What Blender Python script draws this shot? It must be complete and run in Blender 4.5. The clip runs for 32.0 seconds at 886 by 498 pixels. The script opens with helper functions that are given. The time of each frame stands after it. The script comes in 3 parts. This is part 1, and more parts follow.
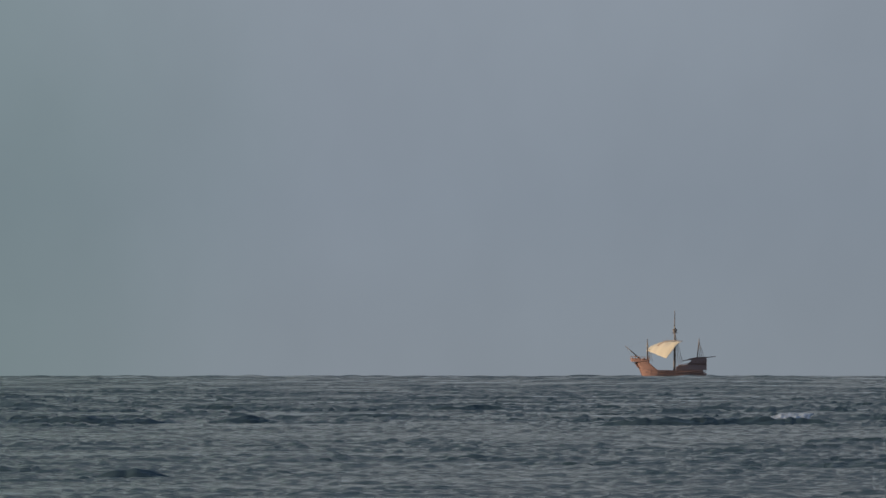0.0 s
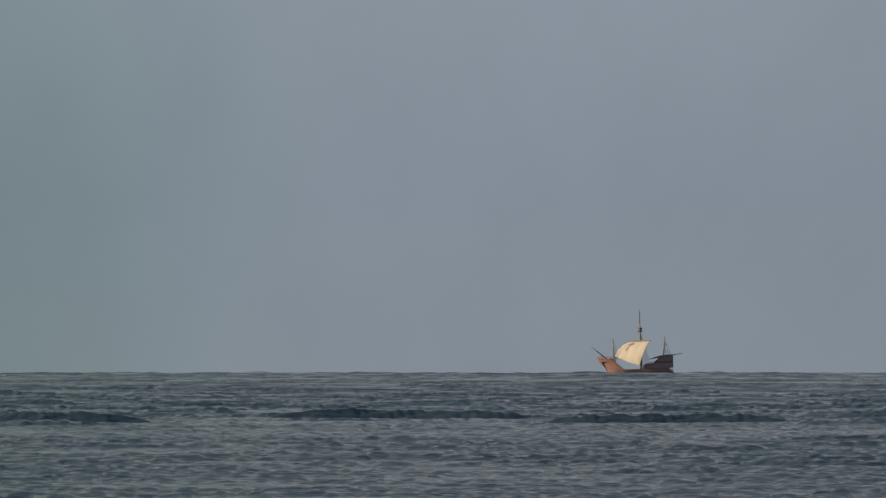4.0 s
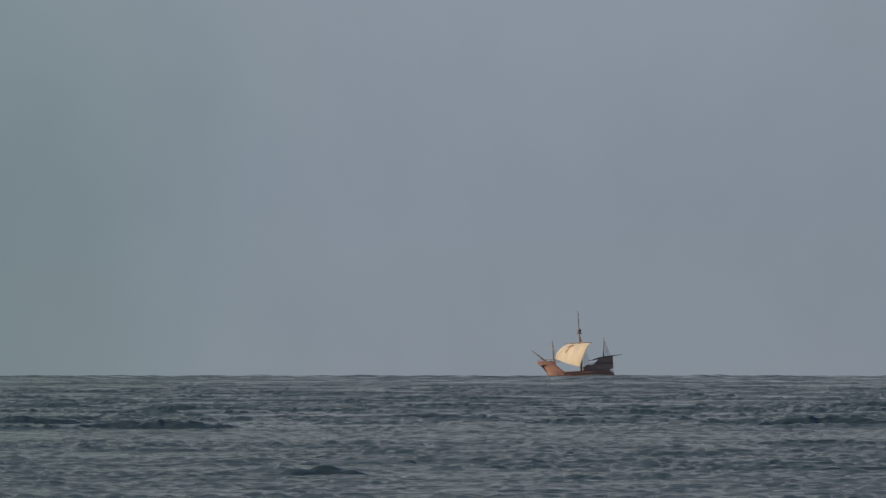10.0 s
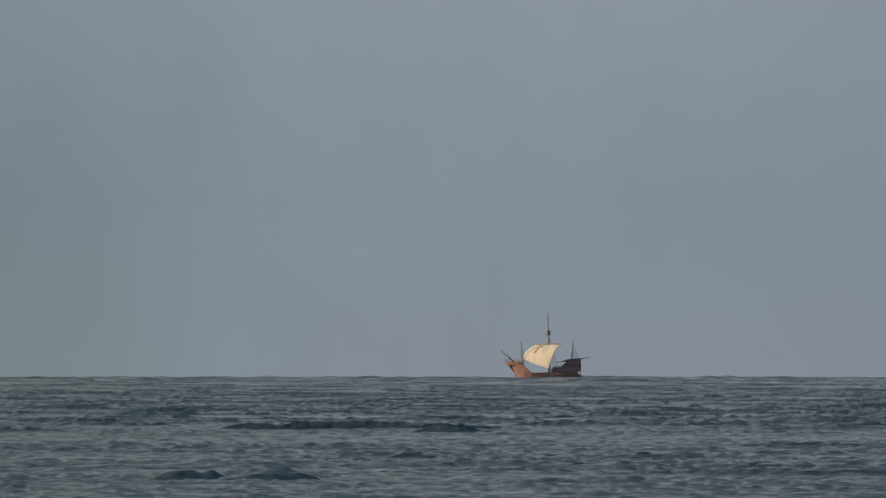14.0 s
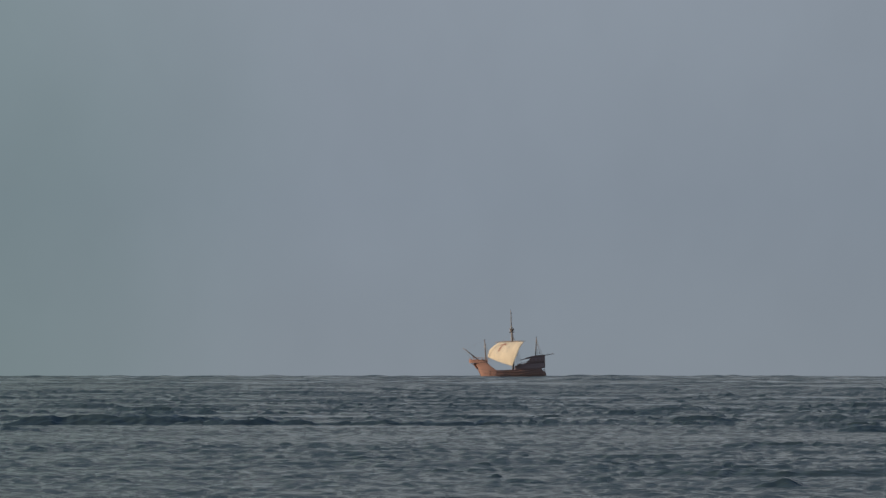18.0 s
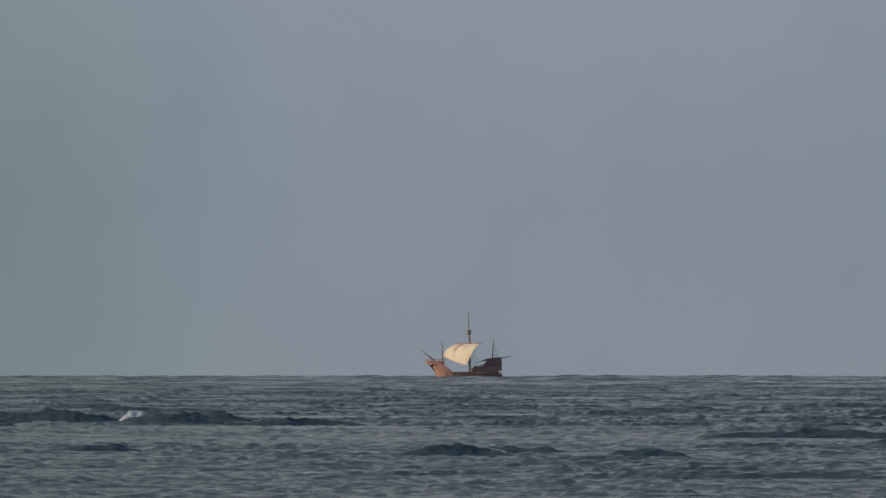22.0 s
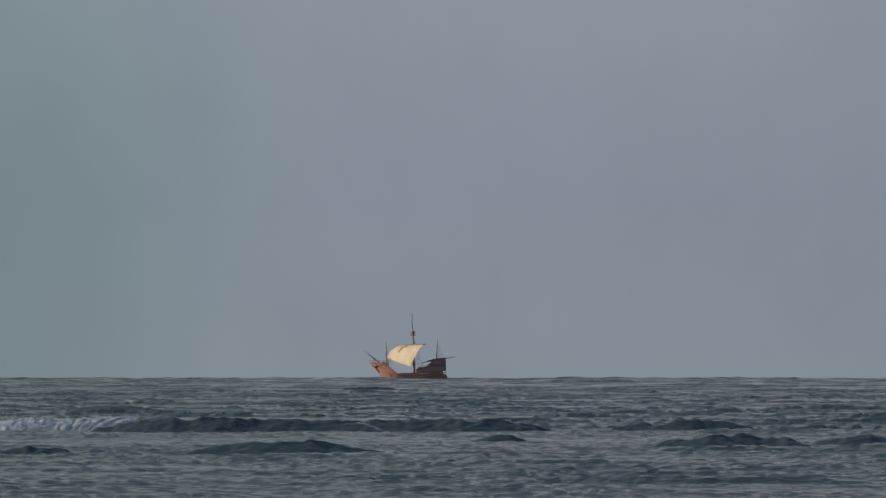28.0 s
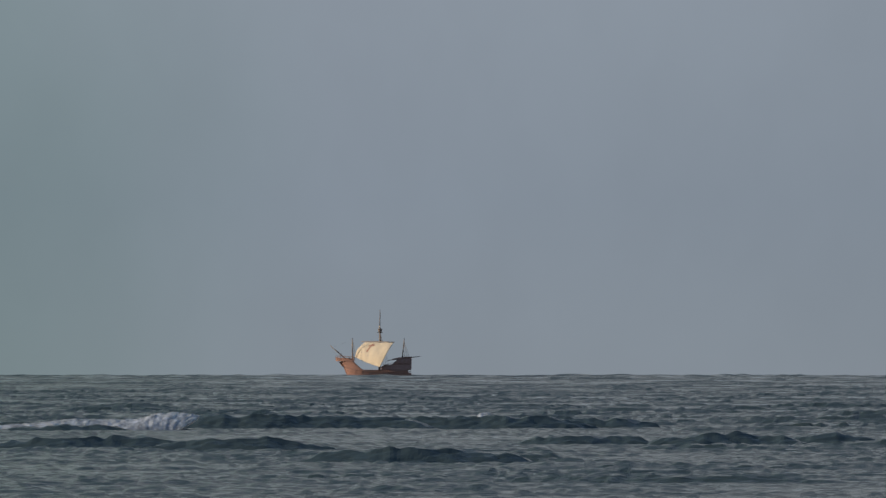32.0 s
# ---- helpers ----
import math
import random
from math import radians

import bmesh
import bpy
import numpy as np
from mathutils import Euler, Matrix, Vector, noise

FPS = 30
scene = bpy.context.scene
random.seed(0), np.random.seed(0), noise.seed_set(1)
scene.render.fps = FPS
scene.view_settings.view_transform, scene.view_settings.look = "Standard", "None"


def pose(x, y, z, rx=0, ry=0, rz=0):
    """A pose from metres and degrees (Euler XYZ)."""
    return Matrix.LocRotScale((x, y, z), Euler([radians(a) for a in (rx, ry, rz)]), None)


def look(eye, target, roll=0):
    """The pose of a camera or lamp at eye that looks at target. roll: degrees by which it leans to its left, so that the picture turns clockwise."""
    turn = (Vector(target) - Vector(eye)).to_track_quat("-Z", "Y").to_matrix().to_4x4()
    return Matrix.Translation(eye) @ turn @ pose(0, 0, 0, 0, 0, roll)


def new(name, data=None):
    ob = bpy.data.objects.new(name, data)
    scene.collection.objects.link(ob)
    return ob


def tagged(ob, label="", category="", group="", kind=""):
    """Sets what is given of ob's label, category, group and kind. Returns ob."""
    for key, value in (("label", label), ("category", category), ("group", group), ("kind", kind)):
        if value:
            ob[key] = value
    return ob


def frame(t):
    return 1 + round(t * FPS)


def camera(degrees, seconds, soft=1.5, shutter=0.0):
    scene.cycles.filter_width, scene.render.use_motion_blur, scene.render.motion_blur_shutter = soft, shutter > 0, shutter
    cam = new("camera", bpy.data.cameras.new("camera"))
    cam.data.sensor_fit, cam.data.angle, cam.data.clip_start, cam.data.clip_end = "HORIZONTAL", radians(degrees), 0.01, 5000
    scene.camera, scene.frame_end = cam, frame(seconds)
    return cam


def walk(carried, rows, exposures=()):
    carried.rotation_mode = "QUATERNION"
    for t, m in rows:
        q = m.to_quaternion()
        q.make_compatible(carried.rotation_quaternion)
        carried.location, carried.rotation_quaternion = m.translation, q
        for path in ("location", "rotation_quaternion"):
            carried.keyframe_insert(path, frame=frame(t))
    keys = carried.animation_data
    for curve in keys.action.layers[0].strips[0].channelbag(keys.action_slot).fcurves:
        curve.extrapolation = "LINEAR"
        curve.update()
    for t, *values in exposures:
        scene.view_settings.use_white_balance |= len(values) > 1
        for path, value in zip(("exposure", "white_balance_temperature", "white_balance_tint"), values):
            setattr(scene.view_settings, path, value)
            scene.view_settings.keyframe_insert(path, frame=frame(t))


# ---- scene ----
# A sailing ship far out at sea, seen through a long lens from a tripod low above the shore.
EYE_HEIGHT = 3.0          # of the lens above the water
SHIP_DISTANCE = 4350.0
EARTH = 6371000.0         # radius; the sea falls away with distance
DIP = 0.0510              # degrees by which the visible horizon lies below the level


# seconds, pan to the left and tilt above the horizon of the tripod head, in thousandths of a degree
HEAD = [
    (0, -18, 528), (0.5, -17, 525), (1, -5, 526), (1.5, -5, 522), (2, 12, 520), (2.5, 24, 518),
    (3, 8, 519), (3.5, 0, 513), (5.5, 11, 535), (6, 4, 543), (6.5, 6, 542), (7, -12, 534),
    (7.5, -9, 522), (8, 3, 519), (8.5, 2, 523), (9, 4, 523), (9.5, -9, 522), (10, -12, 527),
    (10.5, -9, 527), (11, -1, 522), (11.5, -1, 526), (12, -10, 536), (12.5, -5, 535), (13, -3, 533),
    (13.5, 6, 534), (14, 9, 532), (14.5, 4, 531), (16.5, 4, 531), (17, 13, 531), (17.5, 1, 531),
    (18, 17, 528), (18.5, 11, 525), (19, 9, 524), (19.5, -1, 525), (20, -7, 531), (20.5, -6, 533),
    (21, 0, 529), (21.5, -5, 528), (22, -8, 528), (22.5, 0, 531), (23, -3, 531), (23.5, 14, 528),
    (24, 18, 527), (24.5, 3, 524), (25, -13, 521), (25.5, -6, 520), (27.5, 5, 535), (28, -4, 536),
    (28.5, 12, 538), (29, 2, 539), (29.5, -24, 540), (30, -22, 536), (30.5, 0, 530), (31, 2, 524),
    (31.5, 4, 528), (32, 6, 524),
]


def earth_drop(d):
    return d * d / (2 * EARTH)


cam = camera(3.7, 32.0, soft=1.5)
walk(cam, [(t, pose(0, 0, EYE_HEIGHT, 90 + tilt / 1000 - DIP, 0, pan / 1000)) for t, pan, tilt in HEAD],
     exposures=[(0.0, 0.0), (32.0, 0.0)])

# ---- light: a veiled evening sky and a low warm sun ahead of the ship ----
SUN_TO = Vector((-0.94, -0.075, 0.33)).normalized()


def make_world():
    world = bpy.data.worlds.new("evening_sky")
    world.use_nodes = True
    scene.world = world
    nodes, links = world.node_tree.nodes, world.node_tree.links
    nodes.clear()
    out, bg = nodes.new("ShaderNodeOutputWorld"), nodes.new("ShaderNodeBackground")
    links.new(bg.outputs[0], out.inputs[0])
    sky = nodes.new("ShaderNodeTexSky")
    sky.sky_type, sky.sun_disc = "NISHITA", False
    sky.sun_elevation = math.asin(SUN_TO.z)
    sky.sun_rotation = math.atan2(SUN_TO.x, SUN_TO.y)
    sky.air_density, sky.dust_density, sky.ozone_density = 1.2, 2.5, 1.0
    dim = nodes.new("ShaderNodeMix")
    dim.data_type, dim.blend_type, dim.inputs[0].default_value = "RGBA", "MULTIPLY", 1.0
    dim.inputs[7].default_value = (0.07, 0.07, 0.07, 1)
    links.new(sky.outputs[0], dim.inputs[6])
    co = nodes.new("ShaderNodeTexCoord")
    split = nodes.new("ShaderNodeSeparateXYZ")
    links.new(co.outputs["Generated"], split.inputs[0])

    # cloud veil: grey blue, a little greener where it is thinner, in broad soft streaks
    def mapped(scale, where):
        m = nodes.new("ShaderNodeMapping")
        m.inputs["Scale"].default_value, m.inputs["Location"].default_value = scale, where
        links.new(co.outputs["Generated"], m.inputs[0])
        return m

    def noise_of(scale, where, detail, rough):
        n = nodes.new("ShaderNodeTexNoise")
        n.inputs["Scale"].default_value = 1.0
        n.inputs["Detail"].default_value, n.inputs["Roughness"].default_value = detail, rough
        links.new(mapped(scale, where).outputs[0], n.inputs[0])
        return n

    ramp = nodes.new("ShaderNodeMapRange")
    ramp.interpolation_type = "SMOOTHSTEP"
    ramp.inputs[1].default_value, ramp.inputs[2].default_value = -0.040, -0.006
    streaks = noise_of((55, 55, 32), (3.1, 0.4, 1.7), 3.0, 0.5)
    wobble = nodes.new("ShaderNodeMath")
    wobble.operation = "MULTIPLY_ADD"
    wobble.inputs[1].default_value = 0.016
    links.new(streaks.outputs[0], wobble.inputs[0])
    links.new(split.outputs[0], wobble.inputs[2])
    shift = nodes.new("ShaderNodeMath")
    shift.operation = "ADD"
    shift.inputs[1].default_value = -0.008
    links.new(wobble.outputs[0], shift.inputs[0])
    links.new(shift.outputs[0], ramp.inputs[0])
    veil = nodes.new("ShaderNodeMix")
    veil.data_type = "RGBA"
    veil.inputs[6].default_value = (0.187, 0.250, 0.278, 1)
    veil.inputs[7].default_value = (0.236, 0.281, 0.340, 1)
    links.new(ramp.outputs[0], veil.inputs[0])
    # height: horizon haze, unseen band added to warm the waves, clearer and bluer overhead
    high = nodes.new("ShaderNodeValToRGB")
    links.new(split.outputs[2], high.inputs[0])
    el = high.color_ramp.elements
    el[0].position, el[0].color = 0.0, (1.02, 1.0, 0.96, 1)
    el[1].position, el[1].color = 1.0, (0.50, 0.66, 0.84, 1)
    for p, c in ((0.012, (0.99, 0.99, 0.985, 1)), (0.028, (1.10, 1.085, 1.07, 1)), (0.06, (1.13, 1.035, 0.915, 1)), (0.20, (1.10, 0.985, 0.86, 1)),
                 (0.34, (0.84, 0.86, 0.88, 1)), (0.52, (0.58, 0.72, 0.86, 1))):
        e = el.new(p)
        e.color = c
    lit = nodes.new("ShaderNodeMix")
    lit.data_type, lit.blend_type, lit.inputs[0].default_value = "RGBA", "MULTIPLY", 1.0
    links.new(veil.outputs[2], lit.inputs[6])
    links.new(high.outputs[0], lit.inputs[7])
    mottled = noise_of((85, 85, 60), (7.3, 2.2, 0.9), 4.0, 0.55)
    tone = nodes.new("ShaderNodeMapRange")
    tone.inputs[1].default_value, tone.inputs[2].default_value = 0.25, 0.75
    tone.inputs[3].default_value, tone.inputs[4].default_value = 0.96, 1.04
    links.new(mottled.outputs[0], tone.inputs[0])
    soft = nodes.new("ShaderNodeMix")
    soft.data_type, soft.blend_type, soft.inputs[0].default_value = "RGBA", "MULTIPLY", 1.0
    links.new(lit.outputs[2], soft.inputs[6])
    # the veil thickens towards the right
    thick = nodes.new("ShaderNodeMapRange")
    thick.interpolation_type = "SMOOTHSTEP"
    thick.inputs[1].default_value, thick.inputs[2].default_value = 0.014, 0.040
    thick.inputs[3].default_value, thick.inputs[4].default_value = 1.0, 0.965
    links.new(split.outputs[0], thick.inputs[0])
    both = nodes.new("ShaderNodeMath")
    both.operation = "MULTIPLY"
    links.new(tone.outputs[0], both.inputs[0])
    links.new(thick.outputs[0], both.inputs[1])
    links.new(both.outputs[0], soft.inputs[7])
    cover = nodes.new("ShaderNodeMix")
    cover.data_type, cover.inputs[0].default_value = "RGBA", 0.93
    links.new(dim.outputs[2], cover.inputs[6])
    links.new(soft.outputs[2], cover.inputs[7])
    links.new(cover.outputs[2], bg.inputs[0])
    bg.inputs[1].default_value = 1.0


make_world()
sun = new("sun", bpy.data.lights.new("sun", "SUN"))
sun.data.energy, sun.data.angle, sun.data.color = 3.6, radians(0.6), (1.0, 0.77, 0.53)
sun.matrix_world = look((0, 0, 40), Vector((0, 0, 40)) - SUN_TO)


# ---- materials ----
def material(name, base, rough=0.6, metal=0.0, vary=0.25, scale=1.0, bump=0.0, bump_scale=20.0, stretch=(1, 1, 1), second=None, ior=1.5):
    """A painted or natural surface: broad stains and fine grain on the base colour, and a fine relief."""
    m = bpy.data.materials.new(name)
    m.use_nodes = True
    nodes, links = m.node_tree.nodes, m.node_tree.links
    p = nodes["Principled BSDF"]
    p.inputs["Roughness"].default_value, p.inputs["Metallic"].default_value, p.inputs["IOR"].default_value = rough, metal, ior
    co, mp = nodes.new("ShaderNodeTexCoord"), nodes.new("ShaderNodeMapping")
    mp.inputs["Scale"].default_value = stretch
    links.new(co.outputs["Object"], mp.inputs[0])
    broad, fine = nodes.new("ShaderNodeTexNoise"), nodes.new("ShaderNodeTexNoise")
    broad.inputs["Scale"].default_value, broad.inputs["Detail"].default_value = scale, 4
    fine.inputs["Scale"].default_value, fine.inputs["Detail"].default_value = bump_scale, 5
    links.new(mp.outputs[0], broad.inputs[0])
    links.new(mp.outputs[0], fine.inputs[0])
    mix = nodes.new("ShaderNodeMix")
    mix.data_type = "RGBA"
    mix.inputs[6].default_value = (*[c * (1 - vary) for c in base], 1)
    mix.inputs[7].default_value = (*(second or [min(1, c * (1 + vary)) for c in base]), 1)
    blend = nodes.new("ShaderNodeMath")
    blend.operation = "MULTIPLY_ADD"
    blend.inputs[1].default_value = 0.35
    links.new(fine.outputs[0], blend.inputs[0])
    half = nodes.new("ShaderNodeMath")
    half.operation = "MULTIPLY_ADD"
    half.inputs[1].default_value, half.inputs[2].default_value = 1.7, -0.55
    links.new(broad.outputs[0], half.inputs[0])
    links.new(half.outputs[0], blend.inputs[2])
    blend.use_clamp = True
    links.new(blend.outputs[0], mix.inputs[0])
    links.new(mix.outputs[2], p.inputs["Base Color"])
    if bump:
        b = nodes.new("ShaderNodeBump")
        b.inputs["Strength"].default_value, b.inputs["Distance"].default_value = 0.6, bump
        links.new(fine.outputs[0], b.inputs["Height"])
        links.new(b.outputs[0], p.inputs["Normal"])
    return m


def water_material(name, relief=0.5, rough=0.12, deep=(0.024, 0.046, 0.058), pale=(0.044, 0.060, 0.064)):
    """Deep sea water: dark blue green body, a glossy skin broken by ripples of three sizes."""
    m = bpy.data.materials.new(name)
    m.use_nodes = True
    nodes, links = m.node_tree.nodes, m.node_tree.links
    p = nodes["Principled BSDF"]
    p.inputs["Roughness"].default_value, p.inputs["IOR"].default_value = rough, 1.333
    co = nodes.new("ShaderNodeTexCoord")
    tint = nodes.new("ShaderNodeTexNoise")
    tint.inputs["Scale"].default_value, tint.inputs["Detail"].default_value = 0.03, 3
    links.new(co.outputs["Object"], tint.inputs[0])
    mix = nodes.new("ShaderNodeMix")
    mix.data_type = "RGBA"
    mix.inputs[6].default_value, mix.inputs[7].default_value = (*deep, 1), (*pale, 1)
    links.new(tint.outputs[0], mix.inputs[0])
    links.new(mix.outputs[2], p.inputs["Base Color"])
    last = None
    for scale, size in ((0.9, 0.12), (2.6, 0.13), (6.5, 0.11)):
        mp = nodes.new("ShaderNodeMapping")
        mp.inputs["Scale"].default_value = (0.45, 1.0, 1.0)
        links.new(co.outputs["Object"], mp.inputs[0])
        n, b = nodes.new("ShaderNodeTexNoise"), nodes.new("ShaderNodeBump")
        n.inputs["Scale"].default_value, n.inputs["Detail"].default_value = scale, 3
        b.inputs["Strength"].default_value, b.inputs["Distance"].default_value = relief, size
        links.new(mp.outputs[0], n.inputs[0])
        links.new(n.outputs[0], b.inputs["Height"])
        if last:
            links.new(last.outputs[0], b.inputs["Normal"])
        last = b
    links.new(last.outputs[0], p.inputs["Normal"])
    return m


WATER = water_material("sea_water", 0.40, 0.08)
SWELL_WATER = water_material("swell_water", 0.4, 0.12, (0.038, 0.064, 0.087), (0.050, 0.076, 0.096))
FOAM = material("foam", (0.45, 0.54, 0.70), 0.9, vary=0.2, scale=1.6, bump=0.02, bump_scale=9)


def lace(mat, scale, low, high):
    """Opens holes in a foam sheet, through which the water shows."""
    nodes, links = mat.node_tree.nodes, mat.node_tree.links
    co, n, r = nodes.new("ShaderNodeTexCoord"), nodes.new("ShaderNodeTexNoise"), nodes.new("ShaderNodeMapRange")
    n.inputs["Scale"].default_value, n.inputs["Detail"].default_value, n.inputs["Roughness"].default_value = scale, 6, 0.65
    r.inputs[1].default_value, r.inputs[2].default_value = low, high
    links.new(co.outputs["Object"], n.inputs[0])
    links.new(n.outputs[0], r.inputs[0])
    links.new(r.outputs[0], nodes["Principled BSDF"].inputs["Alpha"])


lace(FOAM, 3.0, 0.20, 0.72)
FOAM.node_tree.nodes["Principled BSDF"].inputs["Subsurface Radius"].default_value = (1, 1, 1)
FOAM.node_tree.nodes["Principled BSDF"].inputs["Subsurface Weight"].default_value = 0.7
FOAM.node_tree.nodes["Principled BSDF"].inputs["Subsurface Scale"].default_value = 0.35
# haze is put into the colours here: paler castle, hull, wales, spars and rope
CASTLE_WOOD = material("hazed_planks", (0.36, 0.245, 0.245), 0.85, vary=0.14, scale=0.6, bump=0.02, bump_scale=6, stretch=(0.25, 1, 4))
HULL_WOOD = material("tarred_planks", (0.38, 0.220, 0.190), 0.85, vary=0.2, scale=0.5, bump=0.02, bump_scale=6, stretch=(0.25, 1, 4))
WALE_WOOD = material("dark_wale", (0.32, 0.205, 0.190), 0.85, vary=0.2, scale=0.8, bump=0.01, bump_scale=8, stretch=(0.3, 1, 3))
DECK_WOOD = material("weathered_deck", (0.26, 0.19, 0.13), 0.8, vary=0.25, scale=0.7, bump=0.01, bump_scale=9, stretch=(0.2, 5, 1))
SPAR_WOOD = material("oiled_spar", (0.24, 0.212, 0.212), 0.8, vary=0.3, scale=0.9, bump=0.01, bump_scale=7, stretch=(3, 3, 0.3))
CANVAS = material("sailcloth", (0.70, 0.625, 0.51), 0.9, vary=0.14, scale=0.45, bump=0.02, bump_scale=5, stretch=(1, 1, 0.35))
ROPE = material("tarred_rope", (0.26, 0.22, 0.20), 0.9, vary=0.3, scale=4)
RED_PAINT = material("muted_red_dye", (0.36, 0.18, 0.15), 0.9, vary=0.3, scale=1.2)
PALE_WOOD = material("pale_lashing", (0.50, 0.44, 0.36), 0.8, vary=0.2, scale=3)


# ---- helpers ----
def part(name, bm, mat, parent, label="", smooth=False):
    """Links a bmesh (or a ready mesh) as one object under a thing."""
    if isinstance(bm, bmesh.types.BMesh):
        bmesh.ops.recalc_face_normals(bm, faces=bm.faces[:])
        me = bpy.data.meshes.new(name)
        bm.to_mesh(me)
        bm.free()
        me.materials.append(mat)
        if smooth:
            me.polygons.foreach_set("use_smooth", [True] * len(me.polygons))
    else:
        me = bm
    ob = new(name, me)
    ob.parent = parent
    if label:
        tagged(ob, label)
    return ob


def grid_sheet(name, x, y, z, mat, smooth=True):
    """A surface mesh from three equal arrays of rows and columns."""
    r, c = x.shape
    co = np.stack((x, y, z), -1).reshape(-1, 3).astype(np.float32)
    i = np.arange(r * c, dtype=np.int32).reshape(r, c)
    quads = np.stack((i[:-1, :-1], i[:-1, 1:], i[1:, 1:], i[1:, :-1]), -1).reshape(-1)
    me = bpy.data.meshes.new(name)
    me.vertices.add(r * c)
    me.vertices.foreach_set("co", co.ravel())
    me.loops.add(len(quads))
    me.loops.foreach_set("vertex_index", quads)
    n = len(quads) // 4
    me.polygons.add(n)
    me.polygons.foreach_set("loop_start", np.arange(0, 4 * n, 4, dtype=np.int32))
    me.polygons.foreach_set("use_smooth", np.full(n, smooth, dtype=bool))
    me.materials.append(mat)
    me.update(calc_edges=True)
    return me


def add_tube(bm, pts, radii, sides=8):
    """A round bar through points, with a radius at each of them and closed ends."""
    rings = []
    for k, p in enumerate(pts):
        p = Vector(p)
        a, b = Vector(pts[max(k - 1, 0)]), Vector(pts[min(k + 1, len(pts) - 1)])
        d = (b - a).normalized()
        u = d.orthogonal().normalized()
        v = d.cross(u)
        rings.append([bm.verts.new(p + radii[k] * (math.cos(f) * u + math.sin(f) * v))
                      for f in (2 * math.pi * s / sides for s in range(sides))])
    for one, two in zip(rings, rings[1:]):
        for s in range(sides):
            bm.faces.new((one[s], one[(s + 1) % sides], two[(s + 1) % sides], two[s]))
    bm.faces.new(rings[0][::-1])
    bm.faces.new(rings[-1])
    return bm


def tube(pts, radii, sides=8):
    if not isinstance(radii, (list, tuple)):
        radii = [radii] * len(pts)
    return add_tube(bmesh.new(), pts, radii, sides)


def add_box(bm, lo, hi, bevel=0.0):
    made = bmesh.ops.create_cube(bm, size=1.0)["verts"]
    for v in made:
        v.co = Vector([lo[k] + (v.co[k] + 0.5) * (hi[k] - lo[k]) for k in range(3)])
    if bevel:
        edges = list({e for v in made for e in v.link_edges})
        bmesh.ops.bevel(bm, geom=edges, offset=bevel, segments=2, affect="EDGES", profile=0.6)
    return bm


def box(lo, hi, bevel=0.03):
    return add_box(bmesh.new(), lo, hi, bevel)


# ---- the sea ----
def open_sea():
    """The still sheet of deep water that reaches the horizon all round, under the moving wave trains."""
    radii = np.concatenate(([0.0], np.geomspace(2, 4980, 90)))
    az = np.linspace(0, 2 * np.pi, 145)
    r, a = np.meshgrid(radii, az, indexing="ij")
    x, y = r * np.sin(a), r * np.cos(a)
    z = -earth_drop(r) - 0.34
    return tagged(new("water", grid_sheet("water", x, y, z, WATER)), "dark grey blue open sea reaching the horizon", "sea", kind="structure")


def sines(rng, x, y, count, short, long, spread, heading, power):
    """A random sea: many small wave trains that run within a fan round one heading. Unit variance."""
    h = np.zeros_like(x)
    total = 0.0
    for k in range(count):
        lam = short * (long / short) ** ((k + rng.random()) / count)
        amp = lam ** power
        a = heading + rng.normal(0, spread)
        ph = rng.random() * 2 * np.pi
        h += amp * np.sin((x * np.sin(a) + y * np.cos(a)) * (2 * np.pi / lam) + ph)
        total += amp * amp / 2
    return h / math.sqrt(total)


